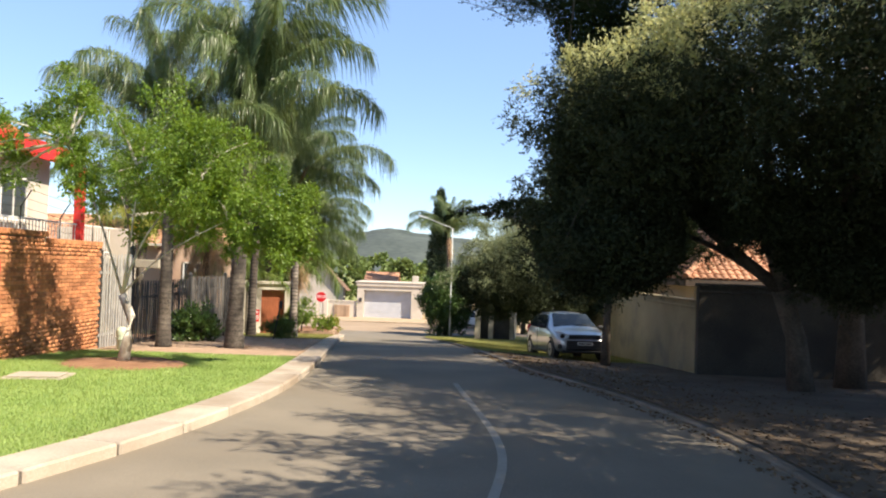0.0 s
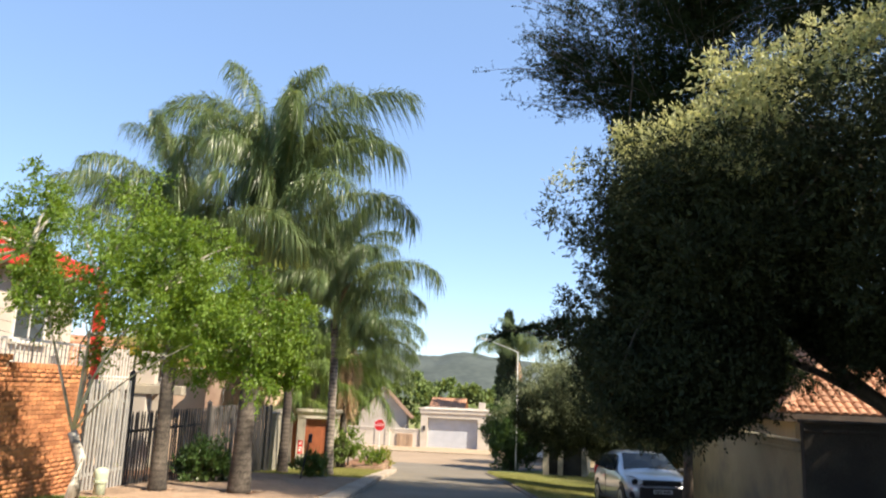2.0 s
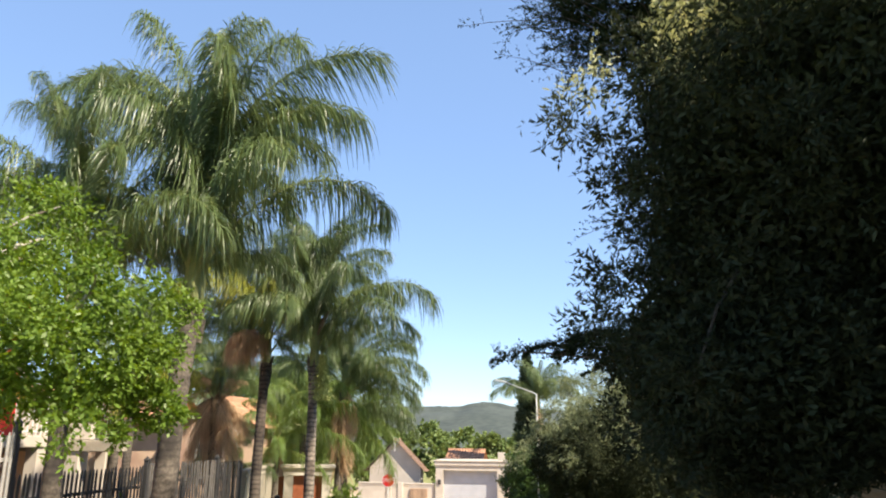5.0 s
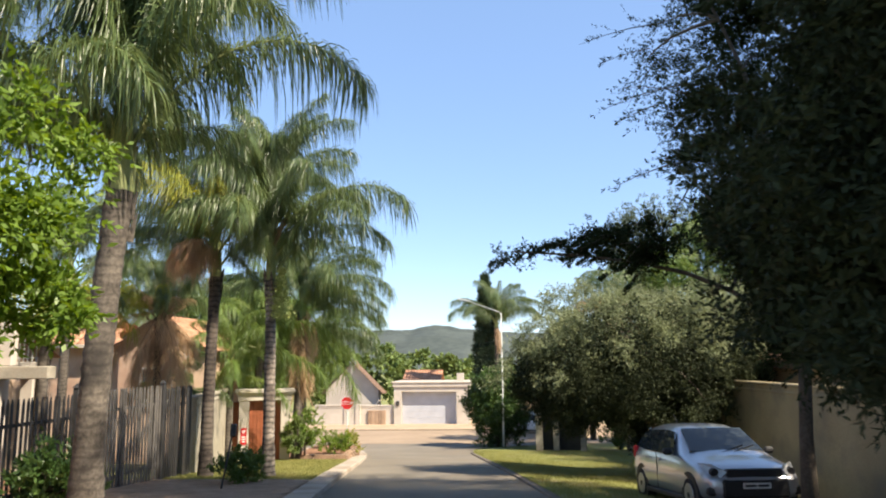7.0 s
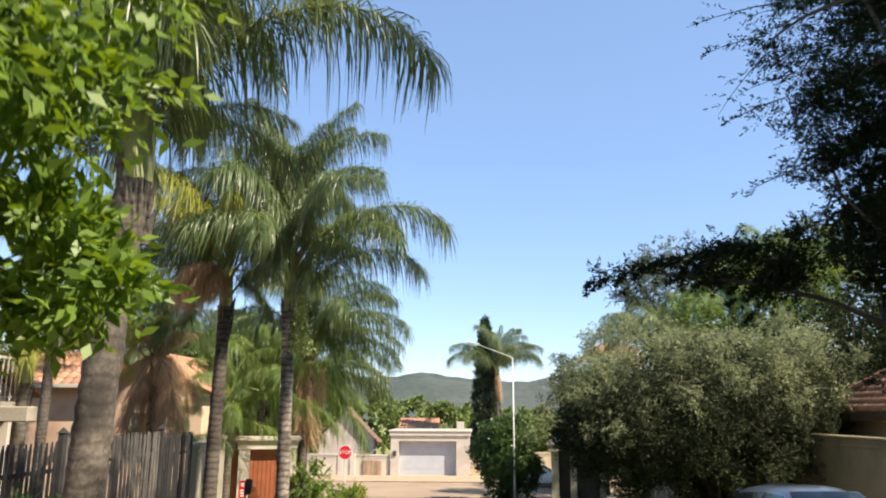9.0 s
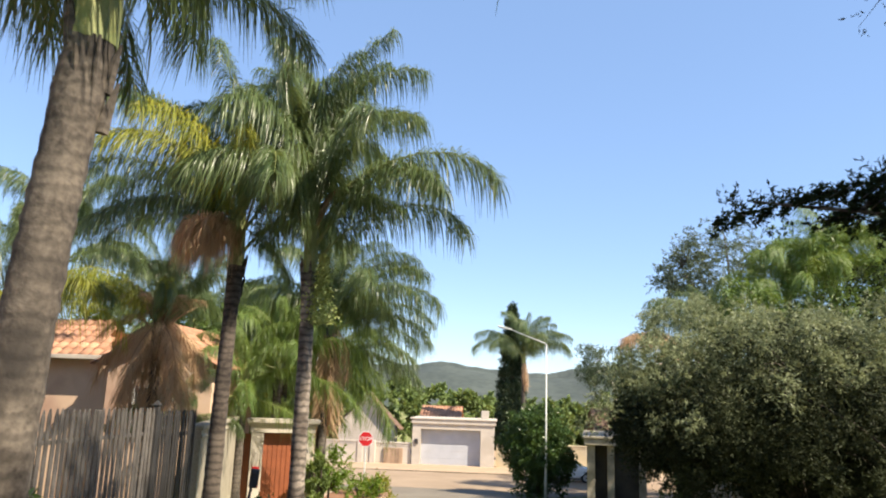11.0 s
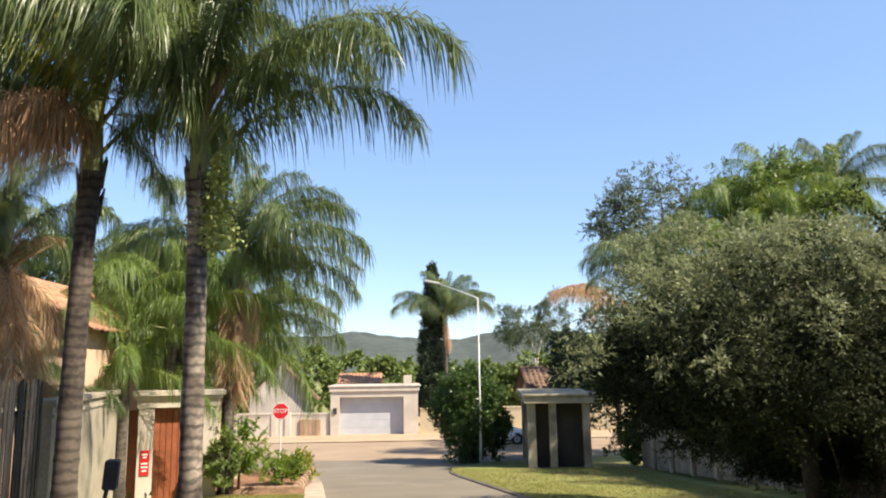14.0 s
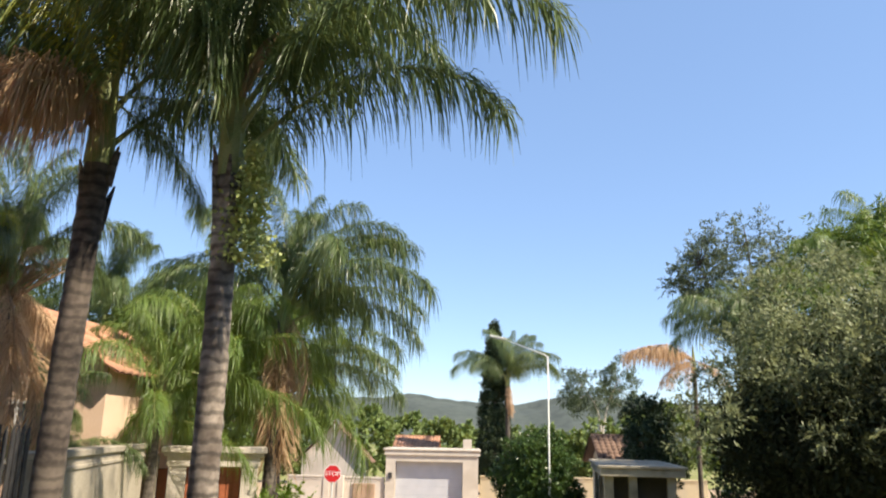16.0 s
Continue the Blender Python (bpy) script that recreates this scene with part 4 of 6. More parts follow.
# ---- palms ----
def frond_mesh(name, rng, length, rise, bend, leaf_len, count, material, stalk, twist=0.55, hang=0.85, width=0.019, bare=0.14):
    """A feather frond, growing along +x from the origin: stalk curve and hanging leaflets. Returns two meshes."""
    seg = 14
    pts, a, p = [], radians(rise), np.array([0.0, 0.0, 0.0])
    pts.append(p.copy())
    for k in range(seg):
        p = p + np.array([math.cos(a), 0, math.sin(a)]) * length / seg
        a -= radians(bend) / seg * (0.25 + 1.55 * k / seg)
        pts.append(p.copy())
    pts = np.array(pts)
    stalk_bm = tube([tuple(q) for q in pts], [0.032 * (1 - 0.88 * k / seg) + (0.03, 0.012, 0.004)[k] * (k < 3) if k < 3 else 0.032 * (1 - 0.88 * k / seg) for k in range(seg + 1)], 5)
    sme = bpy.data.meshes.new(name + "_stalk")
    stalk_bm.to_mesh(sme)
    stalk_bm.free()
    sme.materials.append(stalk)
    s = np.repeat(np.linspace(bare, 0.995, count), 2)
    n = len(s)
    sgn = np.tile([1.0, -1.0], count)
    f = s * seg
    i0 = np.clip(f.astype(int), 0, seg - 1)
    base = pts[i0] + (pts[i0 + 1] - pts[i0]) * (f - i0)[:, None]
    tan = pts[i0 + 1] - pts[i0]
    tan /= np.linalg.norm(tan, axis=1, keepdims=True)
    side = np.array([0.0, 1.0, 0.0])[None, :] * sgn[:, None]
    lift = np.cross(tan, np.array([0.0, 1.0, 0.0])[None, :]) * -1
    lift *= np.where(lift[:, 2:3] < 0, -1, 1)
    fan = rng.uniform(-1.1, 1.4, n)[:, None]
    fwd = (0.35 + 0.6 * s)[:, None]
    d = side * 0.9 + tan * fwd + lift * fan + rng.normal(scale=twist * 0.5, size=(n, 3))
    d /= np.linalg.norm(d, axis=1, keepdims=True)
    ln = leaf_len * (0.35 + 0.65 * np.sin(np.pi * np.clip(0.12 + 0.80 * s, 0, 1)) ** 0.7) * rng.uniform(0.8, 1.15, n)
    hg = hang * rng.uniform(0.35, 1.6, n)
    wv = np.cross(d, np.array([0, 0, 1.0])[None, :])
    wv /= np.maximum(np.linalg.norm(wv, axis=1, keepdims=True), 1e-5)
    wv = wv * 0.6 + tan * 0.5 + rng.normal(scale=0.3, size=(n, 3))
    wv /= np.linalg.norm(wv, axis=1, keepdims=True)
    rows_ = []
    for u, w in ((0.0, 0.5), (0.38, 1.0), (0.72, 0.8), (1.0, 0.12)):
        c = base + d * (ln * u * (1 - 0.36 * u))[:, None]
        c[:, 2] -= hg * ln * u * u
        rows_ += [c + wv * width * 0.5 * w, c - wv * width * 0.5 * w]
    v = np.stack(rows_, axis=1)
    lme = quads_mesh(name + "_leaflets", v, material, 8, ((0, 1, 3, 2), (2, 3, 5, 4), (4, 5, 7, 6)))
    return sme, lme


prng = np.random.default_rng(11)
FRONDS = []
for k, (rise, bend) in enumerate(((86, 60), (82, 100), (77, 130), (70, 140), (52, 100), (42, 110), (25, 85), (10, 70), (-15, 60))):
    FRONDS.append(frond_mesh("frond%d" % k, prng, 4.2, rise, bend, 0.74, 330, PALM, RACHIS))
STEEP = [frond_mesh("fronds%d" % k, prng, 4.2, r, b, 0.74, 330, PALM, RACHIS, bare=0.2) for k, (r, b) in enumerate(((88, 62), (86, 88), (81, 108), (75, 122), (66, 128), (56, 128), (44, 122), (28, 105), (5, 75)))]
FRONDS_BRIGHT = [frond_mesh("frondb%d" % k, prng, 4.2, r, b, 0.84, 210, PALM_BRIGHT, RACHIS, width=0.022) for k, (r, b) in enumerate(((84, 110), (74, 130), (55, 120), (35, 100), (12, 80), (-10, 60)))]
FRONDS_YELLOW = [frond_mesh("frondy%d" % k, prng, 4.0, r, b, 0.80, 210, PALM_LIGHT, RACHIS) for k, (r, b) in enumerate(((48, 110), (25, 90)))]
FRONDS_DRY = [frond_mesh("frondd%d" % k, prng, 3.0, r, b, 0.6, 120, DRYPALM, DRYSTALK, hang=0.9) for k, (r, b) in enumerate(((-30, 70), (-60, 30), (50, 200), (18, 55)))]
MOP = frond_mesh("frond_mop", prng, 1.7, 48, 150, 0.62, 150, DRYPALM, DRYSTALK, hang=1.1, bare=0.3)


def add_frond(palm, meshes, at, yaw, size, tip=0.0, roll=0.0, label=""):
    st, lf = meshes
    m = Matrix.Translation(at) @ Matrix.Rotation(radians(yaw), 4, "Z") @ Matrix.Rotation(radians(-tip), 4, "Y") @ Matrix.Rotation(radians(roll), 4, "X") @ Matrix.Scale(size, 4)
    f = new("frond", st)
    f.parent = palm
    f.matrix_basis = m
    if label:
        f["label"] = label
    lo = new("plume", lf)
    lo.parent = f


def palm(x, y, label, neck, trunk_r, fronds, seed, size=1.0, lean=(0, 0), extra=(), stubs=6, base_z=None, crownshaft=0.9, lowest=6, bark=PALMBARK, kinds=None):
    """A feather palm: ringed trunk, old leaf bases under the crown, and its fronds."""
    rng = random.Random(seed)
    z0 = (ground_z(y) + 0.06) if base_z is None else base_z
    p = thing("palm_tree", pose(x, y, z0), label, "palm tree", group="palms")
    h = neck - z0
    pts, rad = [], []
    n = 46
    for k in range(n + 1):
        s = k / n
        pts.append((lean[0] * s * s, lean[1] * s * s, h * s))
        r = trunk_r * (1.28 - 0.28 * min(1, s * 5)) * (1.0 - 0.18 * s)
        rad.append(r * (1.0 + (0.035 if k % 2 else -0.02)) * (1.0 + 0.25 * max(0, (s - 0.8) / 0.2) * (1 - max(0, (s - 0.9) / 0.1))))
    part("trunk", tube(pts, rad, 14, 0.07, seed), bark, p, smooth=True)
    top = Vector((lean[0], lean[1], h))
    part("crown_shaft", tube([top + Vector((0, 0, -0.1)), top + Vector((0, 0, crownshaft * 0.35)), top + Vector((0, 0, crownshaft * 0.7)), top + Vector((0, 0, crownshaft + 0.3))], [trunk_r * 0.95, trunk_r * 0.85, trunk_r * 0.6, 0.04], 10, 0.12, seed), RACHIS, p)
    for k in range(stubs):
        a = rng.uniform(0, 360)
        zz = -rng.uniform(0.1, 0.9)
        b = part("leaf_base", tube([(0.0, 0, 0), (0.03, 0, 0.18), (0.08, 0, 0.38)], [0.05, 0.038, 0.012], 5), bark, p)
        b.matrix_basis = Matrix.Translation(top + Vector((0, 0, zz))) @ pose(trunk_r * 0.75 * math.cos(radians(a)), trunk_r * 0.75 * math.sin(radians(a)), 0, 0, 0, a)
    for k in range(fronds):
        a = k * 137.5 + rng.uniform(-14, 14)
        s = k / max(1, fronds - 1)
        kinds_here = kinds or STEEP
        idx = min(len(kinds_here) - 1, int(s * (lowest + 0.99)))
        add_frond(p, kinds_here[idx], top + Vector((0, 0, crownshaft * (1 - s))), a, size * (0.74 + 0.26 * min(1.0, 1.6 * s)) * rng.uniform(0.9, 1.08), rng.uniform(-6, 6), rng.uniform(-15, 15))
    for meshes, yaw, sz, tip, *level in extra:
        add_frond(p, meshes, top + Vector((0, 0, crownshaft * (level[0] if level else 0.45))), yaw, sz, tip, rng.uniform(-8, 8))
    return p


def fruit(p, at, length, count, seed, material, label):
    """A hanging cluster of small fruit on stringy stalks."""
    rng = np.random.default_rng(seed)
    s = rng.uniform(0, 1, count)
    pts = np.stack([rng.normal(scale=0.10, size=count) * (0.4 + s), rng.normal(scale=0.10, size=count) * (0.4 + s), -length * s], axis=1) + np.array(at)
    v = leaves_at(rng, pts, rng.normal(size=(count, 3)), 0.055, 0.05)
    ob = new("fruiting_stalk", quads_mesh("fruiting_stalk", v, material))
    ob.parent = p
    ob["label"] = label
    return ob


Y0, Y1 = FRONDS_YELLOW
D0, D1, D2, D3 = FRONDS_DRY
# the big palm by the driveway, two by the fence, one by the portal
F = FRONDS
palm(-4.96, 18.35, "tall queen palm with a grey trunk and full drooping crown", 4.0, 0.195, 20, 3, 0.98, (0.12, 0.22), ((F[4], 4, 1.04, 18, 1.0), (F[5], 80, 0.9, 8, 0.8), (F[5], 108, 0.9, 8, 0.8), (F[4], 60, 0.9, 8, 0.9), (F[3], 150, 0.95, 5, 0.9), (F[3], 30, 0.95, 8, 0.95), (F[3], -35, 0.95, 8, 0.95), (F[3], 200, 0.95, 6, 0.85), (F[6], 50, 0.5, 0, 0.3), (F[6], 10, 0.42, 10, 0.2), (F[6], 160, 0.6, 10, 0.4), (F[5], 120, 0.6, 0, 0.3), (F[5], 230, 0.6, 0, 0.35), (F[5], 300, 0.5, 0, 0.4), (F[2], 185, 1.0, 4, 0.9)), 14, lowest=4, crownshaft=2.05)
palm(-6.5, 17.85, "queen palm with a slim dark trunk by the gate", 3.9, 0.15, 14, 5, 0.88, (0, 0), ((F[4], 178, 0.9, 8), (F[3], 160, 0.95, 5), (F[4], 205, 0.8, 6), (F[5], 95, 0.9, 6)), 8, lowest=5, crownshaft=1.3)
p2 = palm(-6.7, 27.0, "queen palm with a dark trunk and a brown dead frond", 3.85, 0.15, 12, 8, 0.9, (0.08, 0), ((Y0, 215, 0.8, 12), (Y0, 250, 0.85, 14), (Y0, 290, 0.7, 14), (F[4], 185, 0.85, 8), (F[5], 205, 0.85, 0), (F[6], 175, 0.8, 0), (MOP, 232, 0.85, 4, 0.1), (MOP, 245, 0.95, 2, 0.12), (MOP, 256, 0.9, 6, 0.1), (MOP, 240, 0.75, 12, 0.1), (MOP, 268, 0.8, 0, 0.1), (MOP, 224, 0.8, 0, 0.12), (F[6], 190, 0.7, 0), (F[5], 165, 0.85, 5), (F[7], 200, 0.6, 0), (F[7], 20, 0.42, 0), (F[8], 60, 0.4, 0)), 10, lowest=5, bark=SHADEPALM, crownshaft=1.5)
p3 = palm(-5.2, 27.0, "queen palm with a pale ringed trunk and a hanging fruit cluster", 3.75, 0.145, 22, 21, 0.90, (-0.05, 0.05), ((F[5], -6, 0.96, 2, 0.55), (F[5], -18, 0.50, 4, 0.32), (F[1], 10, 0.78, -3, 0.95), (F[0], -10, 0.74, -8, 1.0), (F[1], 160, 0.75, 0, 0.9), (F[3], 185, 0.85, 0, 0.6), (F[4], -60, 0.8, 4, 0.5), (F[5], 230, 0.75, 0, 0.4), (F[5], 265, 0.7, 0, 0.35)), 10, lowest=5, bark=PALEPALM, crownshaft=1.9)
fruit(p3, (0.24, -0.10, 5.0), 1.25, 2200, 4, FRUIT, "long hanging cluster of green palm fruit")
part("spathe", tube([(0.05, -0.08, 5.55), (0.16, -0.12, 5.85), (0.30, -0.15, 6.12), (0.42, -0.17, 6.25)], [0.03, 0.07, 0.06, 0.01], 8), DRYSTALK, p3, "woody orange-brown flower sheath")
palm(-7.0, 36.8, "queen palm with hanging fronds and dead ones round its trunk", 3.4, 0.16, 15, 31, 0.9, (0.1, 0), ((F[4], -10, 0.9, 5), (F[5], -25, 0.9, 0), (F[5], -5, 0.95, 0), (F[6], -12, 0.85, 0), (F[2], 5, 0.95, 0), (D1, -60, 1.0, -15), (D1, 20, 1.0, -20), (D0, -20, 0.7, -20), (D1, 200, 0.9, -15), (D1, 250, 1.1, -20), (D1, 290, 1.2, -22)), 8, lowest=7)
palm(-7.9, 40.6, "queen palm with drooping fronds behind the planter", 2.4, 0.16, 15, 37, 0.9, (0, 0), ((F[5], -5, 0.95, 0), (F[6], -15, 0.9, 0), (F[7], 0, 0.9, 0), (D1, -40, 0.9, -15)), 5, lowest=5, kinds=FRONDS_BRIGHT)
palm(-8.8, 45.0, "queen palm in the garden behind the portal", 2.4, 0.16, 15, 41, 0.9, (0, 0), (), 4, lowest=7)
palm(-12.5, 39.6, "queen palm in the garden behind the wall", 3.2, 0.16, 16, 43, 0.85, (0, 0), (), 4, lowest=7)
palm(-8.2, 35.9, "bushy palm just behind the plaster wall", 2.0, 0.14, 16, 47, 0.68, (0, 0), (), 4, lowest=5, kinds=FRONDS_BRIGHT)
palm(-8.9, 34.9, "low bushy palm at the end of the plaster wall", 1.3, 0.13, 15, 48, 0.62, (0, 0), (), 4, lowest=5, kinds=FRONDS_BRIGHT)
palm(-8.5, 37.6, "leafy palm between the house and the wall", 3.0, 0.14, 16, 50, 0.72, (0, 0), (), 4, lowest=5, kinds=FRONDS_BRIGHT)
palm(-9.6, 32.0, "low green palm in front of the salmon house", 0.5, 0.1, 10, 58, 0.42, (0, 0), ((F[7], 200, 0.4, 0), (F[7], 320, 0.4, 0)), 3, lowest=7)
palm(-9.6, 40.5, "bushy palm beyond the entrance", 1.8, 0.14, 16, 49, 0.8, (0, 0), (), 4, lowest=5, kinds=FRONDS_BRIGHT)
palm(-13.8, 33.0, "queen palm beyond the salmon house", 4.4, 0.16, 15, 53, 0.9, (0, 0), (), 4, lowest=7)
palm(-10.6, 26.6, "yellow-green palm in the yard behind the fence", 2.2, 0.14, 5, 57, 0.6, (0, 0), ((Y1, 300, 0.6, 0), (Y0, 250, 0.6, 0), (Y1, 0, 0.6, 0), (Y0, 340, 0.6, 0)), 4, lowest=5)
# a palm with a skirt of dead fronds, in the yard
palm(-9.4, 30.2, "palm with a thick skirt of dead brown fronds", 2.75, 0.13, 12, 59, 0.58, (0, 0), ((Y1, 182, 0.72, 10), (Y0, 200, 0.70, 0), (Y1, 225, 0.62, 6), (Y0, 300, 0.5, 0)) + tuple((D1, a, 0.62 + 0.04 * (a % 7), -12 + 5 * (a % 5), 0.1) for a in range(0, 360, 37)) + tuple((D0, a, 0.50 + 0.03 * (a % 8), 4 * (a % 4) - 4, 0.3) for a in range(10, 360, 43)) + tuple((D3, a, 0.34, 18, 0.5) for a in range(25, 360, 60)) + ((D0, 350, 0.42, 0), (D0, 300, 0.4, 0), (D0, 180, 0.5, 30)), 8, lowest=5)
skirted = bpy.data.objects[[o.name for o in bpy.data.objects if o.name.startswith("palm_tree")][-1]]
srng = random.Random(8)
for k in range(22):
    a, up_ = k * 137.5, srng.uniform(35, 80)
    b = part("leaf_base", tube([(0.0, 0, 0), (0.35, 0, 0.03), (0.85 + 0.35 * srng.random(), 0, 0.0)], [0.045, 0.028, 0.006], 5), DRYSTALK, skirted)
    b.matrix_basis = Matrix.Translation((0, 0, 2.75 - ground_z(30.2) + srng.uniform(-0.25, 0.3))) @ Matrix.Rotation(radians(a), 4, "Z") @ Matrix.Rotation(radians(-up_), 4, "Y")
# the palm beside the cypress and those on the other side
palm(0.95, 80.6, "slender palm beside the dark cypress", 5.0, 0.2, 14, 61, 1.25, (0, 0), ((F[4], 0, 1.2, 4), (F[4], 180, 1.25, 4), (F[5], 5, 1.15, 0), (F[5], 185, 1.25, 0), (D1, 270, 0.9, -12), (D1, 285, 0.9, -14)), 4, lowest=5)
palm(8.0, 47.5, "queen palm above the corner garage", 3.9, 0.18, 12, 67, 0.9, (0, 0), ((F[3], 178, 0.9, 0, 0.6), (F[4], 190, 0.95, 6, 0.5), (F[4], 170, 0.9, 0, 0.5), (F[5], 184, 0.85, 8, 0.4)), 4)
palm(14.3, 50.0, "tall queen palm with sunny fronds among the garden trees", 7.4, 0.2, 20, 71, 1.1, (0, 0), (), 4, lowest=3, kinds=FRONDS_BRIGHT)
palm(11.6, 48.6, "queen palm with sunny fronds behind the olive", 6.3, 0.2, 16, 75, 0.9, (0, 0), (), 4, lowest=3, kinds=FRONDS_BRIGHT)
palm(18.5, 52.0, "tall queen palm behind the olive", 8.2, 0.2, 18, 72, 1.15, (0, 0), (), 4)
palm(10.0, 61.5, "palm with dry brown fronds behind the corner garage", 4.9, 0.13, 0, 73, 0.6, (0, 0), tuple((D3, a, 1.3, 4) for a in range(150, 222, 14)) + tuple((D0, a, 0.8, 14) for a in (0, 120, 165, 195, 240, 300)), 4, bark=SHADEPALM)


# ---- broadleaf trees ----
def sprays(rng, starts, ways, length, leaf_len, leaf_w, side=11, each=10):
    """Long thin outer branchlets with short side twigs, feathered with small leaves; returns the leaves and the axes."""
    n = len(starts)
    d = ways / np.maximum(np.linalg.norm(ways, axis=1, keepdims=True), 1e-6)
    d = d + rng.normal(scale=0.28, size=(n, 3))
    d /= np.linalg.norm(d, axis=1, keepdims=True)
    ln = length * rng.uniform(0.55, 1.3, n)
    across = np.cross(d, np.array([0.0, 0.0, 1.0])[None, :])
    across /= np.maximum(np.linalg.norm(across, axis=1, keepdims=True), 1e-6)

    def along(s):
        p = starts[:, None, :] + d[:, None, :] * (ln[:, None] * s)[..., None]
        p[..., 2] -= 0.16 * ln[:, None] * s * s
        return p

    s = np.sort(rng.uniform(0.05, 1.0, (n, side)), axis=1)
    hand_ = np.where(np.arange(side) % 2 == 0, 1.0, -1.0)[None, :, None]
    w = d[:, None, :] * 0.75 + across[:, None, :] * hand_ * 0.7 + rng.normal(scale=0.22, size=(n, side, 3))
    tl = (0.30 * ln[:, None] * (1.1 - 0.7 * s) * rng.uniform(0.7, 1.3, (n, side)))[..., None, None]
    u = rng.uniform(0.05, 1.0, (n, side, each, 1))
    pts = along(s)[:, :, None, :] + w[:, :, None, :] * tl * u
    la = w[:, :, None, :] * 0.7 + rng.normal(scale=0.55, size=pts.shape)
    axes = along(np.tile(np.array([0.0, 0.35, 0.7, 1.0]), (n, 1)))
    return leaves_at(rng, pts.reshape(-1, 3), la.reshape(-1, 3), leaf_len, leaf_w), axes


def limb_path(rng, a, b, sag=0.15, n=6):
    a, b = Vector(a), Vector(b)
    out = []
    off = Vector((rng.uniform(-1, 1), rng.uniform(-1, 1), rng.uniform(0, 1))) * (b - a).length * sag
    for k in range(n + 1):
        s = k / n
        out.append(a.lerp(b, s) + off * math.sin(math.pi * s))
    return out


def tree(name, x, y, label, category, forks, trunk_r, bark, clumps, per, length, width, material, seed, droop=0.0, flat=0.0, base_lift=0.06, group="", twigs_to=40, lumps=0.12, twig=1.0, core=None, young=None, spray=None):
    """Trunk from the base to a fork, limbs to given points, thin branches into the clumps, and leaves. Places are in
    the world. young: clumps coloured as sunlit.
    """
    z0 = ground_z(y) + base_lift
    t = thing(name, pose(x, y, z0), label, category, group)
    o = Vector((x, y, z0))
    rng = random.Random(seed)
    nrng = np.random.default_rng(seed)
    trunk_pts, limbs = forks
    pts = [Vector(p) - o for p in trunk_pts]
    part("trunk", tube(pts, [trunk_r * (1.35 if k == 0 else 1.0) * (1 - 0.25 * k / len(pts)) for k in range(len(pts))], 12, lumps, seed), bark, t, smooth=True)
    ends = []
    for lb in limbs:
        path = limb_path(rng, pts[-1], Vector(lb[:3]) - o, 0.10)
        part("limb", tube(path, [lb[3] * (1 - 0.75 * k / 6) for k in range(7)], 8, lumps, seed), bark, t, smooth=True)
        ends += path[2:]
    tw = []
    for c in rng.sample(list(clumps), min(twigs_to, len(clumps))):
        c_ = Vector(c[:3]) - o
        s = min(ends, key=lambda q: (q - c_).length) if ends else pts[-1]
        tw.append(tube(limb_path(rng, s, c_, 0.12, 4), [0.035, 0.028, 0.02, 0.013, 0.006], 5, caps=False))
    if tw:
        part("branchwork", join(tw), bark, t)["kind"] = "stuff"
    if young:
        # clumps past a height and up to a width take a lighter colour, painted as sunlit
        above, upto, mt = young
        is_sunlit = [c[2] > above(c[0]) + 0.45 * math.sin(4.3 * c[0] + 3.1 * c[1]) + 0.3 * math.sin(9.7 * c[0] - 7.3 * c[1] + 5.0 * c[2]) and c[0] < upto for c in clumps]
        sunlit_clumps = [c for c, f in zip(clumps, is_sunlit) if f]
        clumps = [c for c, f in zip(clumps, is_sunlit) if not f]
        yv = crown(nrng, [(c[0] - x, c[1] - y, c[2] - z0, c[3]) for c in sunlit_clumps], per, length, width, droop, flat, twig)
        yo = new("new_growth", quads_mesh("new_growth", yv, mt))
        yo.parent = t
        yo["label"] = "pale yellowish leaves with sunlight in their colour"
    v = crown(nrng, [(c[0] - x, c[1] - y, c[2] - z0, c[3]) for c in clumps], per, length, width, droop, flat, twig)
    if core:
        # larger leaves packed inside the crown, added to block light through it
        blobs, per_blob, cl_, cw_ = core
        for c, r, w, inner, size in blobs:
            q = nrng.normal(size=(per_blob, 3))
            q = q / np.linalg.norm(q, axis=1, keepdims=True) * nrng.uniform(0, 1, (per_blob, 1)) ** 0.4 * 0.86
            q = q * np.array(r) + np.array(c) - np.array([x, y, z0])
            v = np.concatenate([v, leaves_at(nrng, q, nrng.normal(size=q.shape), cl_, cw_)])
    if spray:
        # feathery branchlets round the outside of the crown
        count, reach = spray
        cc = np.array([(c[0] - x, c[1] - y, c[2] - z0) for c in clumps])
        away = (cc - np.median(cc, axis=0)) * np.array([1.0, 1.0, 0.45])
        far = np.argsort(-np.linalg.norm(away, axis=1) * nrng.uniform(0.7, 1.0, len(cc)))[:count]
        sv_, axes = sprays(nrng, cc[far], away[far], reach * np.where(cc[far, 2] > 4.6, 1.0, 0.3), length, width)
        v = np.concatenate([v, sv_])
        part("twig_work", join([tube([tuple(q) for q in ax], [0.012, 0.009, 0.006, 0.003], 4, caps=False) for ax in axes]), bark, t)["kind"] = "stuff"
    ob = new("crown", quads_mesh("crown", v, material))
    ob.parent = t
    return t


def rot_clumps(rng, n, *blobs):
    out = []
    tot = sum(b[2] for b in blobs)
    for c, r, w, inner, size in blobs:
        out += shell(rng, max(1, int(n * w / tot)), c, r, inner, -1.0, size)
    return out


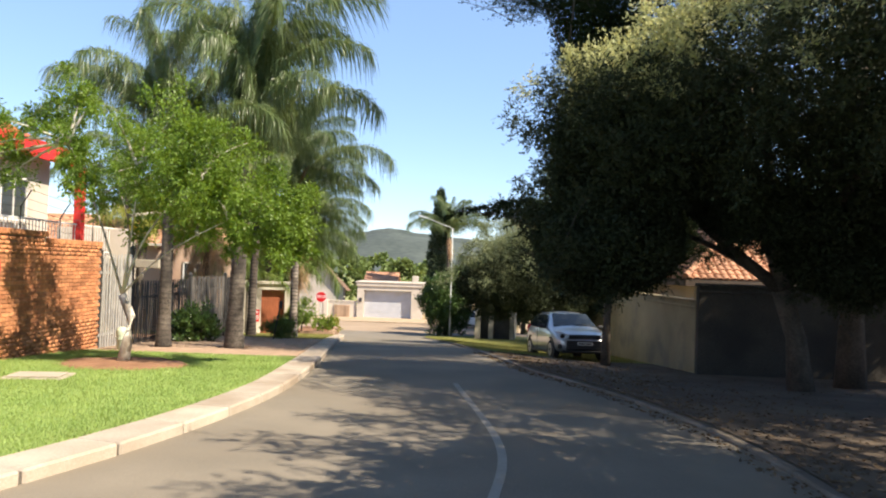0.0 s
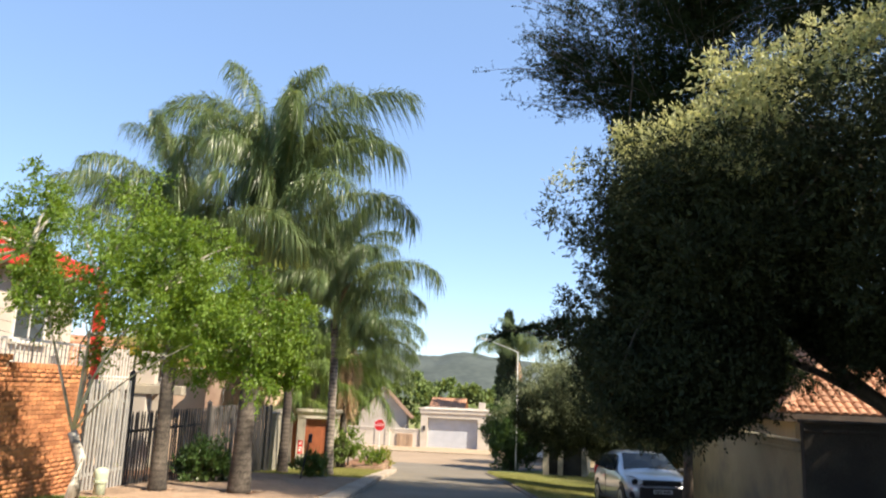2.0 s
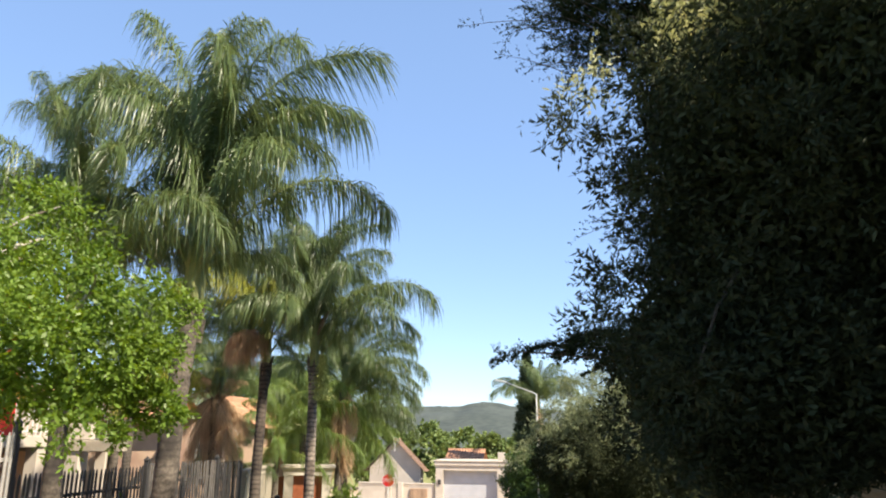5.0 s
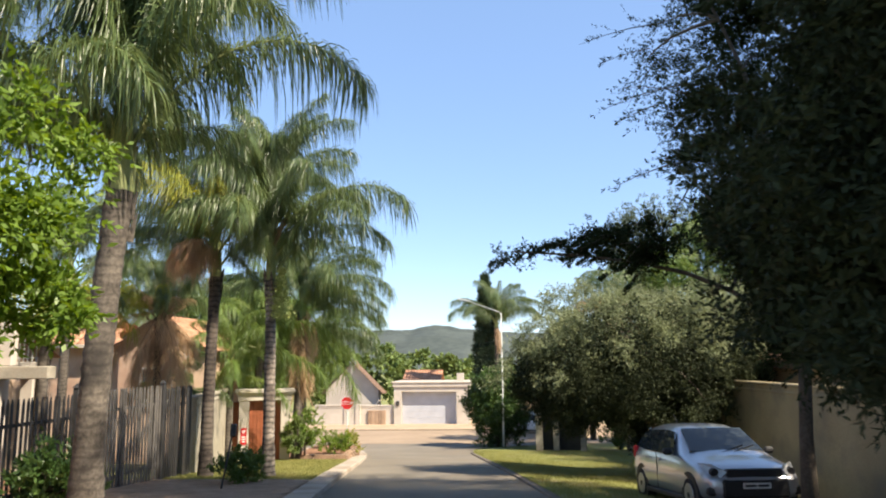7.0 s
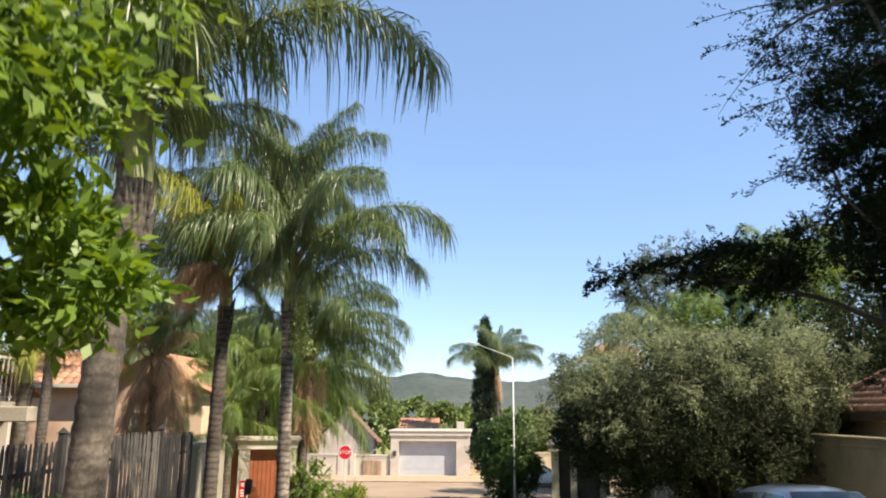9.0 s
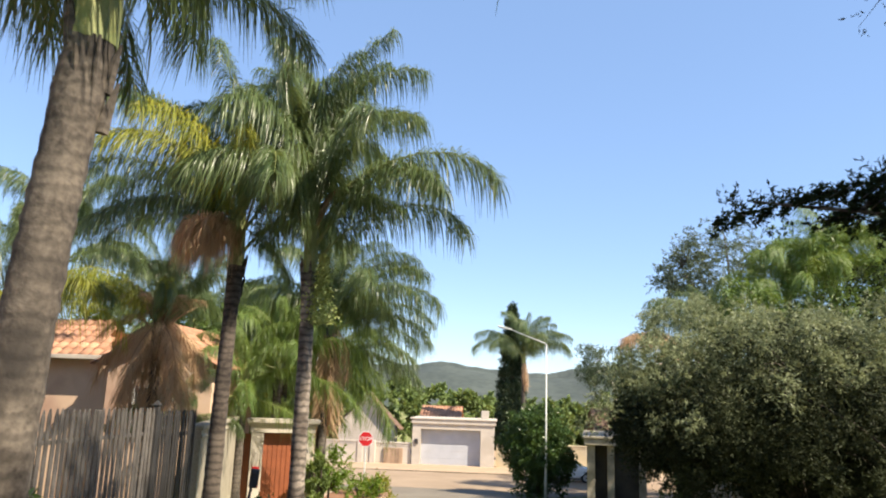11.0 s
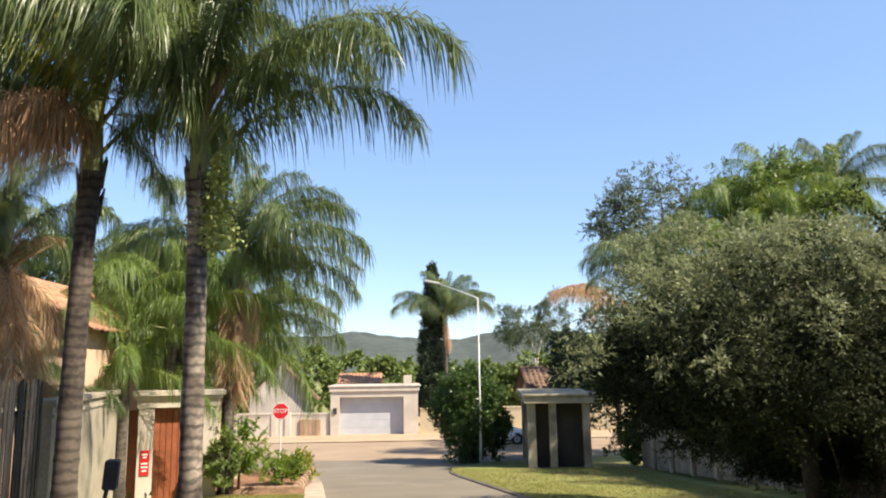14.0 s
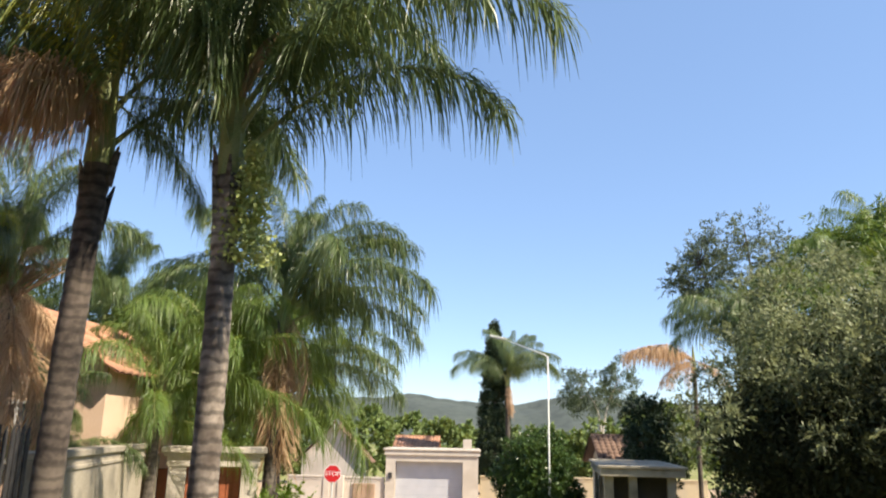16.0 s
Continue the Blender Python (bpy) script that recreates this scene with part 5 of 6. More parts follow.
# the young bright-green tree on the lawn
r1 = np.random.default_rng(1)
bl = (((-4.4, 12.7, 3.15), (1.45, 1.4, 1.15), 6, 0.3, (0.26, 0.42)), ((-2.8, 12.6, 2.45), (0.9, 1.0, 0.78), 2.7, 0.2, (0.2, 0.33)), ((-6.45, 12.8, 3.95), (0.5, 0.6, 1.0), 1.7, 0.2, (0.2, 0.32)), ((-7.5, 12.8, 3.7), (0.75, 0.7, 0.75), 1.3, 0.3, (0.2, 0.32)), ((-5.9, 12.7, 2.9), (0.6, 0.7, 0.4), 0.6, 0.3, (0.2, 0.3)), ((-2.5, 12.9, 1.95), (0.28, 0.45, 0.35), 0.6, 0.2, (0.12, 0.2)))
cl = rot_clumps(r1, 235, *bl)
tree("young_tree", -5.3, 12.7, "young tree with forked pale stems and bright green leaves", "tree", (((-5.3, 12.7, -0.15), (-5.22, 12.7, 0.35), (-5.2, 12.7, 0.7), (-5.36, 12.72, 1.05)), ((-6.4, 12.75, 3.6, 0.024), (-5.6, 12.9, 2.9, 0.026), (-4.2, 12.6, 3.0, 0.026), (-5.0, 12.3, 3.1, 0.024), (-3.1, 12.6, 2.6, 0.018))), 0.085, PALEBARK, cl, 350, 0.058, 0.027, LIME, 101, 0.15, base_lift=0.10)

# the big olive by the road
r2 = np.random.default_rng(2)
bl = (((5.5, 12.6, 4.55), (3.8, 3.4, 2.0), 10, 0.6, (0.3, 0.48)), ((3.45, 13.0, 4.2), (1.85, 2.2, 1.65), 5, 0.5, (0.26, 0.42)), ((3.0, 13.6, 2.35), (1.6, 2.0, 1.3), 3, 0.4, (0.28, 0.45)), ((8.7, 13.5, 3.5), (2.7, 3.0, 2.3), 6, 0.45, (0.36, 0.5)), ((6.7, 8.7, 5.5), (3.0, 3.2, 2.7), 6, 0.45, (0.35, 0.55)), ((7.4, 13.4, 2.15), (1.5, 1.6, 0.95), 5, 0.3, (0.3, 0.45)), ((5.7, 13.2, 2.8), (1.3, 1.5, 0.5), 3, 0.2, (0.26, 0.4)))
cl = rot_clumps(r2, 1450, *bl)
tree("olive_tree", 6.9, 14.2, "large wild olive tree with dense grey-green foliage over the road", "tree", (((6.9, 14.2, -0.5), (6.75, 14.15, 0.6), (6.4, 14.05, 1.5)), ((3.2, 13.2, 4.2, 0.13), (4.8, 12.0, 5.0, 0.15), (7.0, 12.2, 5.2, 0.15), (8.6, 14.2, 4.6, 0.13), (5.4, 15.2, 4.4, 0.12), (4.0, 14.2, 2.6, 0.09), (6.6, 9.6, 5.0, 0.11))), 0.20, DARKBARK, cl, 240, 0.08, 0.024, OLIVE, 102, 0.0, core=(bl, 36000, 0.095, 0.038), young=(lambda u: 4.75 + 0.30 * abs(u - 2.8), 4.7, OLIVE_SUNLIT))
# its neighbour, beside the start of the walk, out of view: placed to shade the road
r2b = np.random.default_rng(22)
# the last lobe, behind the start, is added to hold back sky light
bl = (((6.2, 3.2, 4.9), (3.0, 3.4, 2.0), 10, 0.5, (0.4, 0.65)), ((8.4, -1.0, 5.0), (3.2, 3.4, 2.3), 6, 0.5, (0.4, 0.65)), ((5.0, 4.4, 5.5), (2.1, 2.8, 1.1), 4, 0.3, (0.4, 0.6)), ((4.6, -2.8, 5.6), (2.6, 3.2, 1.4), 6, 0.3, (0.4, 0.6)))
cl = rot_clumps(r2b, 680, *bl)
tree("olive_tree", 7.6, 2.4, "wild olive tree over the verge, out of view, placed to shade the road", "tree", (((7.6, 2.4, -0.3), (7.5, 2.5, 0.8), (7.5, 2.5, 1.6)), ((6.2, 4.4, 4.8, 0.13), (8.4, 4.0, 5.0, 0.13), (8.4, 0.4, 4.8, 0.13), (4.4, 4.6, 5.4, 0.1))), 0.24, DARKBARK, cl, 130, 0.10, 0.035, OLIVE, 112, 0.0, core=(bl[:2] + bl[3:], 24000, 0.15, 0.065))

# the thorn tree next to the car, with twigs reaching over the road
r3 = np.random.default_rng(3)
bl = (((6.5, 20.6, 7.4), (3.2, 3.3, 4.6), 14, 0.45, (0.35, 0.6)), ((3.2, 19.5, 10.0), (2.1, 2.0, 1.8), 4.0, 0.3, (0.28, 0.5)), ((2.2, 19.4, 9.1), (1.1, 1.2, 0.9), 1.5, 0.2, (0.22, 0.4)), ((4.9, 19.6, 11.4), (1.9, 1.9, 1.3), 3.0, 0.3, (0.28, 0.5)), ((5.2, 20.5, 2.15), (1.3, 1.4, 0.75), 4.0, 0.25, (0.26, 0.42)), ((4.0, 19.8, 8.6), (1.6, 1.8, 2.2), 4.0, 0.3, (0.28, 0.5)), ((4.7, 20.4, 3.9), (1.7, 1.8, 1.3), 4.0, 0.3, (0.3, 0.5)), ((6.0, 20.3, 5.2), (2.1, 2.0, 1.8), 5, 0.3, (0.35, 0.55)), ((2.1, 20.3, 3.35), (1.1, 1.2, 0.34), 1.2, 0.2, (0.2, 0.34)), ((5.8, 20.6, 2.7), (1.4, 1.6, 0.95), 4, 0.2, (0.3, 0.5)), ((3.3, 20.2, 5.6), (0.9, 1.3, 1.6), 1.7, 0.2, (0.25, 0.42)))
cl = rot_clumps(r3, 1500, *bl)
cl += [(0.2 + 0.22 * k, 20.2 + 0.1 * math.sin(k), 3.15 + 0.05 * k, 0.27) for k in range(9)] + [(2.9 + 0.2 * k, 20.0, 4.6 + 0.09 * k, 0.26) for k in range(7)] + [(3.1 + 0.2 * k, 20.5, 5.5 + 0.1 * k, 0.3) for k in range(6)] + [(3.5 + 0.2 * k, 20.2, 6.5 + 0.1 * k, 0.3) for k in range(6)]
cl += [(c[0] + r3.uniform(-0.1, 0.3), c[1] + r3.uniform(-0.4, 0.4), c[2] + r3.uniform(-0.15, 0.15), c[3]) for c in cl[-19:] for _ in range(3)]
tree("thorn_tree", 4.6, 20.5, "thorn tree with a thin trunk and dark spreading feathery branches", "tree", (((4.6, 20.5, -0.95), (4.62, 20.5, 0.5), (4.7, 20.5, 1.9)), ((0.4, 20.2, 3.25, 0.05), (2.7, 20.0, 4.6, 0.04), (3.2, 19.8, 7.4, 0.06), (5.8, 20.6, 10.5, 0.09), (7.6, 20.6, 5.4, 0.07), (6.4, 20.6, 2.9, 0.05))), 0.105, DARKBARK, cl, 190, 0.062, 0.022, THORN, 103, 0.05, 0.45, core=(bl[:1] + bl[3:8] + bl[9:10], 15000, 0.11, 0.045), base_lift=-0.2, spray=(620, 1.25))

# tall garden trees, mostly out of view, added to keep this side of the street in shade
for k, (x, y, h) in enumerate(((12.0, 2.0, 10.0), (12.2, 8.5, 11.0), (8.6, 15.6, 17.0), (13.4, 14.4, 11.0), (11.4, 32.6, 6.0), (11.8, 38.0, 6.2), (9.9, 43.6, 5.2), (9.0, -7.5, 9.0), (3.6, -12.0, 8.0))):
    rk = np.random.default_rng(400 + k)
    bl = (((x, y, h - 4.0), (3.3, 3.7, 4.0), 10, 0.5, (0.6, 0.95)), ((x - 1.0, y + 1.2, h - 6.2), (2.6, 3.0, 2.4), 4, 0.4, (0.5, 0.9)))
    fine = h > 12
    cl = rot_clumps(rk, 520 if fine else 170, *bl)
    tree("tree", x, y, "tall dense dark garden tree added to cast shade", "tree", (((x, y, ground_z(y) - 0.3), (x, y, ground_z(y) + 1.5), (x, y, h - 6.0)), ((x - 2, y, h - 3, 0.14), (x + 2, y + 1, h - 3, 0.14), (x, y - 2, h - 2, 0.14))), 0.24, DARKBARK, cl, 200 if fine else 110, 0.075 if fine else 0.16, 0.028 if fine else 0.06, THORN, 400 + k, 0.1, base_lift=-0.2, group="tall garden trees", core=(bl, 26000 if fine else 6000, 0.10 if fine else 0.22, 0.05 if fine else 0.11), spray=(260, 1.3) if fine else None)

# the rounded olive further on, by the fence
r4 = np.random.default_rng(4)
bl = (((4.4, 30.5, 1.65), (3.5, 3.4, 2.15), 10, 0.62, (0.28, 0.46)), ((2.5, 30.0, 1.15), (2.15, 2.4, 1.3), 4, 0.5, (0.26, 0.42)), ((6.8, 31.5, 1.6), (3.0, 2.8, 2.0), 3.5, 0.5, (0.3, 0.5)), ((5.7, 33.0, -0.3), (1.7, 2.0, 1.1), 2.5, 0.4, (0.3, 0.45)))
cl = rot_clumps(r4, 1150, *bl)
tree("olive_tree", 4.9, 31.0, "rounded olive tree with silvery grey-green leaves by the fence", "tree", (((4.9, 31.0, -1.7), (4.8, 31.0, -0.9), (4.7, 30.9, -0.4)), ((2.8, 30.4, 1.2, 0.09), (4.2, 29.6, 2.2, 0.1), (5.8, 31.2, 2.4, 0.1), (6.8, 31.8, 1.4, 0.08), (4.6, 32.2, 1.8, 0.08))), 0.17, DARKBARK, cl, 210, 0.085, 0.026, OLIVE, 104, 0.0, core=(bl, 26000, 0.11, 0.04), base_lift=-0.15, young=(lambda u: 1.75 + 0.10 * max(0.0, u - 3.0) - 0.35 * max(0.0, 2.6 - u), 9.0, SILVER_SUNLIT))

# the dense round shrub at the street lamp
r5 = np.random.default_rng(5)
cl = rot_clumps(r5, 230, ((0.55, 52.9, -0.9), (1.75, 1.7, 2.1), 10, 0.55, (0.28, 0.45)), ((0.9, 53.1, 0.4), (1.0, 1.0, 0.9), 2, 0.4, (0.25, 0.4)))
tree("shrub", 0.55, 52.9, "dense dark glossy shrub beside the street lamp", "shrub", (((0.55, 52.9, -3.25), (0.55, 52.9, -2.6)), ((0.2, 52.8, -0.6, 0.05), (1.0, 53.0, -0.4, 0.05), (0.6, 53.3, 0.2, 0.05))), 0.12, DARKBARK, cl, 150, 0.15, 0.065, SHRUB, 105, core=((((0.55, 52.9, -0.9), (1.6, 1.6, 2.0), 1, 0, 0),), 6000, 0.18, 0.09))

# the tall cypress
r6 = np.random.default_rng(6)
cl = []
for k in range(420):
    s = r6.uniform(0, 1)
    rr = 1.45 * (1 - s ** 2.2) * (0.75 + 0.25 * min(1, s * 6)) + 0.08
    a = r6.uniform(0, 2 * math.pi)
    cl.append((-0.06 + rr * math.cos(a) * 0.8, 82.0 + rr * math.sin(a) * 0.8, -2.6 + 12.6 * s, 0.42))
tree("cypress", -0.06, 82.0, "tall narrow dark green cypress", "tree", (((-0.06, 82.0, -3.5), (-0.06, 82.0, -2.0), (-0.06, 82.0, 8.5)), ()), 0.2, DARKBARK, cl, 90, 0.22, 0.07, CYPRESS, 106, -0.5, twigs_to=0, core=((((-0.06, 82.0, 2.0), (1.0, 1.0, 5.6), 1, 0, 0), ((-0.06, 82.0, 6.5), (0.6, 0.6, 3.0), 1, 0, 0)), 5000, 0.22, 0.09))

# garden trees behind the olive
r7 = np.random.default_rng(7)
cl = rot_clumps(r7, 200, ((10.5, 55.0, 8.6), (3.2, 2.6, 3.2), 8, 0.3, (0.5, 0.9)), ((8.4, 54.5, 8.6), (1.6, 1.6, 1.5), 2, 0.2, (0.4, 0.7)))
tree("tree", 11.2, 55.5, "open-crowned garden tree with dark feathery foliage", "tree", (((11.2, 55.5, -3.2), (11.1, 55.4, 2.0), (10.9, 55.2, 5.0)), ((8.4, 54.6, 9.0, 0.1), (10.8, 55, 11.2, 0.1), (12.4, 55.4, 9.8, 0.1))), 0.22, DARKBARK, cl, 78, 0.22, 0.055, LACY, 107, 0.2)
r8 = np.random.default_rng(8)
cl = rot_clumps(r8, 260, ((13.5, 49.0, 7.4), (3.4, 2.6, 3.4), 8, 0.4, (0.5, 0.9)), ((10.0, 46.5, 4.9), (2.6, 2.4, 2.4), 5, 0.4, (0.5, 0.8)), ((18.0, 50.0, 5.6), (4.0, 3.0, 3.6), 5, 0.4, (0.5, 0.9)))
tree("tree", 12.0, 48.5, "bright feathery green garden tree behind the olives", "tree", (((12.0, 48.5, -2.8), (12.0, 48.5, 1.0), (12.2, 48.5, 3.0)), ((13.4, 49, 7.0, 0.1), (10.2, 46.8, 4.8, 0.1), (16.5, 49.6, 6.0, 0.1))), 0.22, DARKBARK, cl, 130, 0.26, 0.06, FEATHER, 108, 0.5)
r9 = np.random.default_rng(9)
cl = rot_clumps(r9, 110, ((6.7, 58.5, 0.4), (1.5, 1.4, 3.0), 8, 0.5, (0.3, 0.45)))
tree("clipped_conifer", 6.7, 58.5, "dense dark clipped conifer behind the corner garage", "tree", (((6.7, 58.5, -3.4), (6.7, 58.5, 1.0)), ()), 0.15, DARKBARK, cl, 130, 0.2, 0.07, CYPRESS, 109, twigs_to=0, core=((((6.7, 58.5, 0.4), (1.5, 1.4, 3.0), 1, 0, 0),), 7000, 0.18, 0.08))
r10 = np.random.default_rng(10)
cl = rot_clumps(r10, 120, ((12.0, 112.0, 6.5), (2.6, 2.0, 3.6), 5, 0.3, (0.6, 1.1)), ((16.5, 113.0, 7.2), (2.4, 2.0, 4.2), 5, 0.3, (0.6, 1.1)))
tree("gum_tree", 14.0, 112.0, "slim grey-green gum trees in the distance", "tree", (((14.0, 112.0, -4.2), (14.0, 112, 0.0)), ((12.0, 112, 7.0, 0.2), (16.5, 113, 8.0, 0.2))), 0.3, PALEBARK, cl, 200, 0.26, 0.07, LACY, 110, 0.4, base_lift=-0.6)

# garden trees and shrubs behind the wall on the palm side
for k, (x, y, z, rx, rz, mt, lb) in enumerate(((-11.8, 44.0, 0.6, 3.0, 2.6, FEATHER, "bushy green garden tree behind the entrance"), (-14.5, 52.0, 0.2, 2.6, 2.4, FARGREEN, "leafy garden tree by the street corner"), (-10.2, 40.2, 3.4, 2.0, 1.7, FEATHER, "leafy green tree behind the salmon house"), (-16.0, 42.0, 3.2, 3.4, 3.0, FEATHER, "tall leafy garden tree behind the houses"))):
    rk = np.random.default_rng(200 + k)
    cl = rot_clumps(rk, 120, ((x, y, z), (rx, rx, rz), 8, 0.4, (0.45, 0.8)))
    tree("tree", x, y, lb, "tree", (((x, y, ground_z(y)), (x, y, ground_z(y) + 1.2), (x, y, z - rz * 0.3)), ((x - rx * 0.5, y, z + rz * 0.3, 0.08), (x + rx * 0.5, y, z + rz * 0.3, 0.08))), 0.14, DARKBARK, cl, 130, 0.2, 0.07, mt, 120 + k, 0.3)


def bush(name, x, y, rx, rz, label, material, length, width, n=40, seed=0, lift=0.08, per=110, up=0.5):
    rk = np.random.default_rng(seed)
    z = ground_z(y) + lift
    cl = shell(rk, n, (x, y, z + rz * 0.85), (rx, rx, rz), 0.2, -0.8, (rx * 0.25, rx * 0.45))
    return tree(name, x, y, label, "shrub", (((x, y, z), (x, y, z + rz * 0.4)), ()), 0.03, TWIG, cl, per, length, width, material, seed, -up, twigs_to=12, base_lift=lift)


bush("shrub", -5.3, 25.4, 0.50, 0.42, "small round green shrub beside the letter box", FEATHER, 0.08, 0.035, 44, 301)
bush("shrub", -6.7, 20.6, 0.65, 0.5, "loose dark shrub by the gate", SHRUB, 0.12, 0.05, 40, 302)
bush("shrub", -6.55, 36.2, 0.7, 0.95, "leggy light-green shrub in the planter", LIME, 0.10, 0.035, 46, 303, 0.25, 90)
bush("shrub", -5.75, 37.6, 0.55, 0.46, "light-green flowering shrub in the planter", LIME, 0.09, 0.035, 30, 304, 0.25, 70)
bush("shrub", -5.6, 39.3, 0.55, 0.42, "yellowish shrub at the planter's end", PALM_LIGHT, 0.09, 0.03, 30, 305, 0.25, 70)
bush("shrub", 7.0, 48.3, 1.0, 1.15, "dark leafy shrub at the end of the board fence", SHRUB, 0.14, 0.06, 60, 307)
bush("shrub", -6.75, 35.5, 0.38, 0.75, "tall leafy shrub against the palm trunk", FARGREEN, 0.11, 0.04, 34, 306, 0.2)


# far woods between the end of the street and the hills
def far_woods():
    rk = np.random.default_rng(77)
    cl = []
    for x, y, h, w in ((-4.5, 96, 5.6, 2.6), (-1.8, 100, 5.4, 2.4), (3.5, 96, 5.2, 3.0), (7.0, 100, 5.2, 2.6), (11, 97, 6.0, 3.0), (-8.5, 104, 6.4, 3.2), (-13, 98, 7.5, 3.4), (-17, 92, 7.0, 3.0), (18, 100, 8.0, 4.0), (25, 95, 9.0, 5.0), (-24, 96, 9.0, 5.0)):
        for k in range(36):
            v = rk.normal(size=3)
            v /= np.linalg.norm(v)
            cl.append((x + w * v[0], y + w * v[1] * 0.8, -3.7 + h * 0.55 + h * 0.45 * v[2], 0.9))
    for k in range(1500):
        y = rk.uniform(125, 620)
        x = rk.uniform(-0.75, 0.75) * y
        cl.append((x, y, -7.6 + (y - 300) * 0.004 + rk.uniform(0, 7.0), rk.uniform(1.6, 3.0)))
    v = crown(rk, cl, 108, 0.52, 0.34, 0.1)
    tagged(new("far_woods", quads_mesh("far_woods", v, FARGREEN)), "green belt of trees below the hills", "woods", kind="stuff")


far_woods()


# ---- street furniture ----
def street_lamp():
    x, y = 0.85, 51.6
    z = ground_z(y)
    p = thing("street_lamp", pose(x, y, z), "slim pale steel street lamp with an angled arm", "street lamp")
    part("pole", tube([(0, 0, 0), (0, 0, 2.2), (0, 0, 2.25), (0, 0, 7.45)], [0.06, 0.052, 0.042, 0.03], 12), GALV, p, smooth=True)
    part("arm", tube([(0, 0, 7.35), (-0.1, 0, 7.50), (-1.75, 0.1, 8.12)], [0.028, 0.025, 0.022], 8), GALV, p, smooth=True)
    hd = part("lamp_head", box(-0.36, 0.36, -0.09, 0.09, -0.04, 0.04, 0.02), GALV, p)
    hd.matrix_basis = pose(-2.1, 0.1, 8.22, 0, 12, 0)
    bowl = part("diffuser", box(-0.26, 0.10, -0.075, 0.075, -0.07, -0.038, 0.015), LAMPGLASS, hd)
    part("door_plate", box(-0.03, 0.03, -0.08, -0.068, 0.7, 1.1), GALV, p)


street_lamp()


def stop_sign():
    x, y = -8.9, 57.0
    z = ground_z(y) + 0.02
    zc = -0.85
    s = thing("stop_sign", pose(x, y, z), "red octagonal stop sign on a grey post", "road sign")
    part("post", tube([(0, 0, 0), (0, 0, zc - z + 0.3)], [0.04, 0.04], 8), GALV, s)

    def octo(r, y0, y1):
        bm = bmesh.new()
        a = [bm.verts.new((r * math.cos(math.pi / 8 + k * math.pi / 4), y0, r * math.sin(math.pi / 8 + k * math.pi / 4))) for k in range(8)]
        b = [bm.verts.new((r * math.cos(math.pi / 8 + k * math.pi / 4), y1, r * math.sin(math.pi / 8 + k * math.pi / 4))) for k in range(8)]
        bm.faces.new(a)
        bm.faces.new(b[::-1])
        for k in range(8):
            bm.faces.new((a[k], b[k], b[(k + 1) % 8], a[(k + 1) % 8]))
        bmesh.ops.recalc_face_normals(bm, faces=bm.faces[:])
        bmesh.ops.translate(bm, verts=bm.verts[:], vec=(0, 0, zc - z))
        return bm
    part("border", octo(0.44, -0.05, -0.045), SIGNWHITE, s)
    part("face", octo(0.41, -0.056, -0.051), SIGNRED, s)
    cu = bpy.data.curves.new("lettering", "FONT")
    cu.body, cu.size, cu.align_x, cu.align_y, cu.extrude = "STOP", 0.30, "CENTER", "CENTER", 0.002
    cu.materials.append(SIGNWHITE)
    tx = new("lettering", cu)
    tx.parent = s
    tx.matrix_basis = pose(0, -0.060, zc - z, 90, 0, 0)


stop_sign()


def letter_box():
    x, y = -5.12, 24.0
    z = ground_z(y) + 0.1
    b = thing("letter_box", pose(x, y, z, 0, 4, 12), "black metal letter box on a thin leaning post", "letter box")
    part("post", tube([(-0.12, 0, 0), (-0.02, 0, 1.01)], [0.02, 0.018], 8), BLACKSTEEL, b)
    part("case", box(-0.055, 0.055, -0.07, 0.09, 1.0, 1.24, 0.012), BLACKSTEEL, b)
    part("flap", box(-0.045, 0.045, -0.082, -0.068, 1.15, 1.20, 0.003), BLACKSTEEL, b)


letter_box()


def red_sign():
    s = thing("round_sign", pose(WALL_X + 0.02, 12.35, 1.45, 0, 0, 90), "round red and white sign on the brick wall", "sign")
    bm = bmesh.new()
    bmesh.ops.create_cone(bm, cap_ends=True, segments=28, radius1=0.27, radius2=0.27, depth=0.012, matrix=Matrix.Rotation(radians(90), 4, "X"))
    part("disc", bm, SIGNRED, s)
    for z, w in ((0.05, 0.3), (-0.05, 0.36)):
        part("bar", box(-w / 2, w / 2, -0.012, -0.007, z - 0.025, z + 0.025), SIGNWHITE, s)


red_sign()


def dish(x, y, z, yaw, r):
    d = thing("satellite_dish", pose(x, y, z, 0, 0, yaw), "white satellite dish on a short bracket", "satellite dish", group="satellite dishes")
    bm = bmesh.new()
    rings = []
    for k in range(6):
        rr = r * k / 5
        rings.append([bm.verts.new((rr * math.cos(a * math.pi / 8), 0.35 * rr * rr / r - 0.1, rr * 1.1 * math.sin(a * math.pi / 8))) for a in range(16)] if k else [bm.verts.new((0, -0.1, 0))])
    for a in range(16):
        bm.faces.new((rings[0][0], rings[1][a], rings[1][(a + 1) % 16]))
    for p, q in zip(rings[1:], rings[2:]):
        for a in range(16):
            bm.faces.new((p[a], q[a], q[(a + 1) % 16], p[(a + 1) % 16]))
    geom = bmesh.ops.solidify(bm, geom=bm.faces[:], thickness=0.012)
    part("reflector", bm, DISH, d)
    part("bracket", tube([(0, -0.05, 0), (0, 0.3, -0.1), (0, 0.3, -0.9)], [0.025, 0.025, 0.025], 8), GALV, d)
    part("feed_arm", tube([(0, -0.1, -r), (0, 0.45, 0)], [0.012, 0.012], 6), GALV, d)


dish(-9.75, 33.6, 2.0, 160, 0.32)
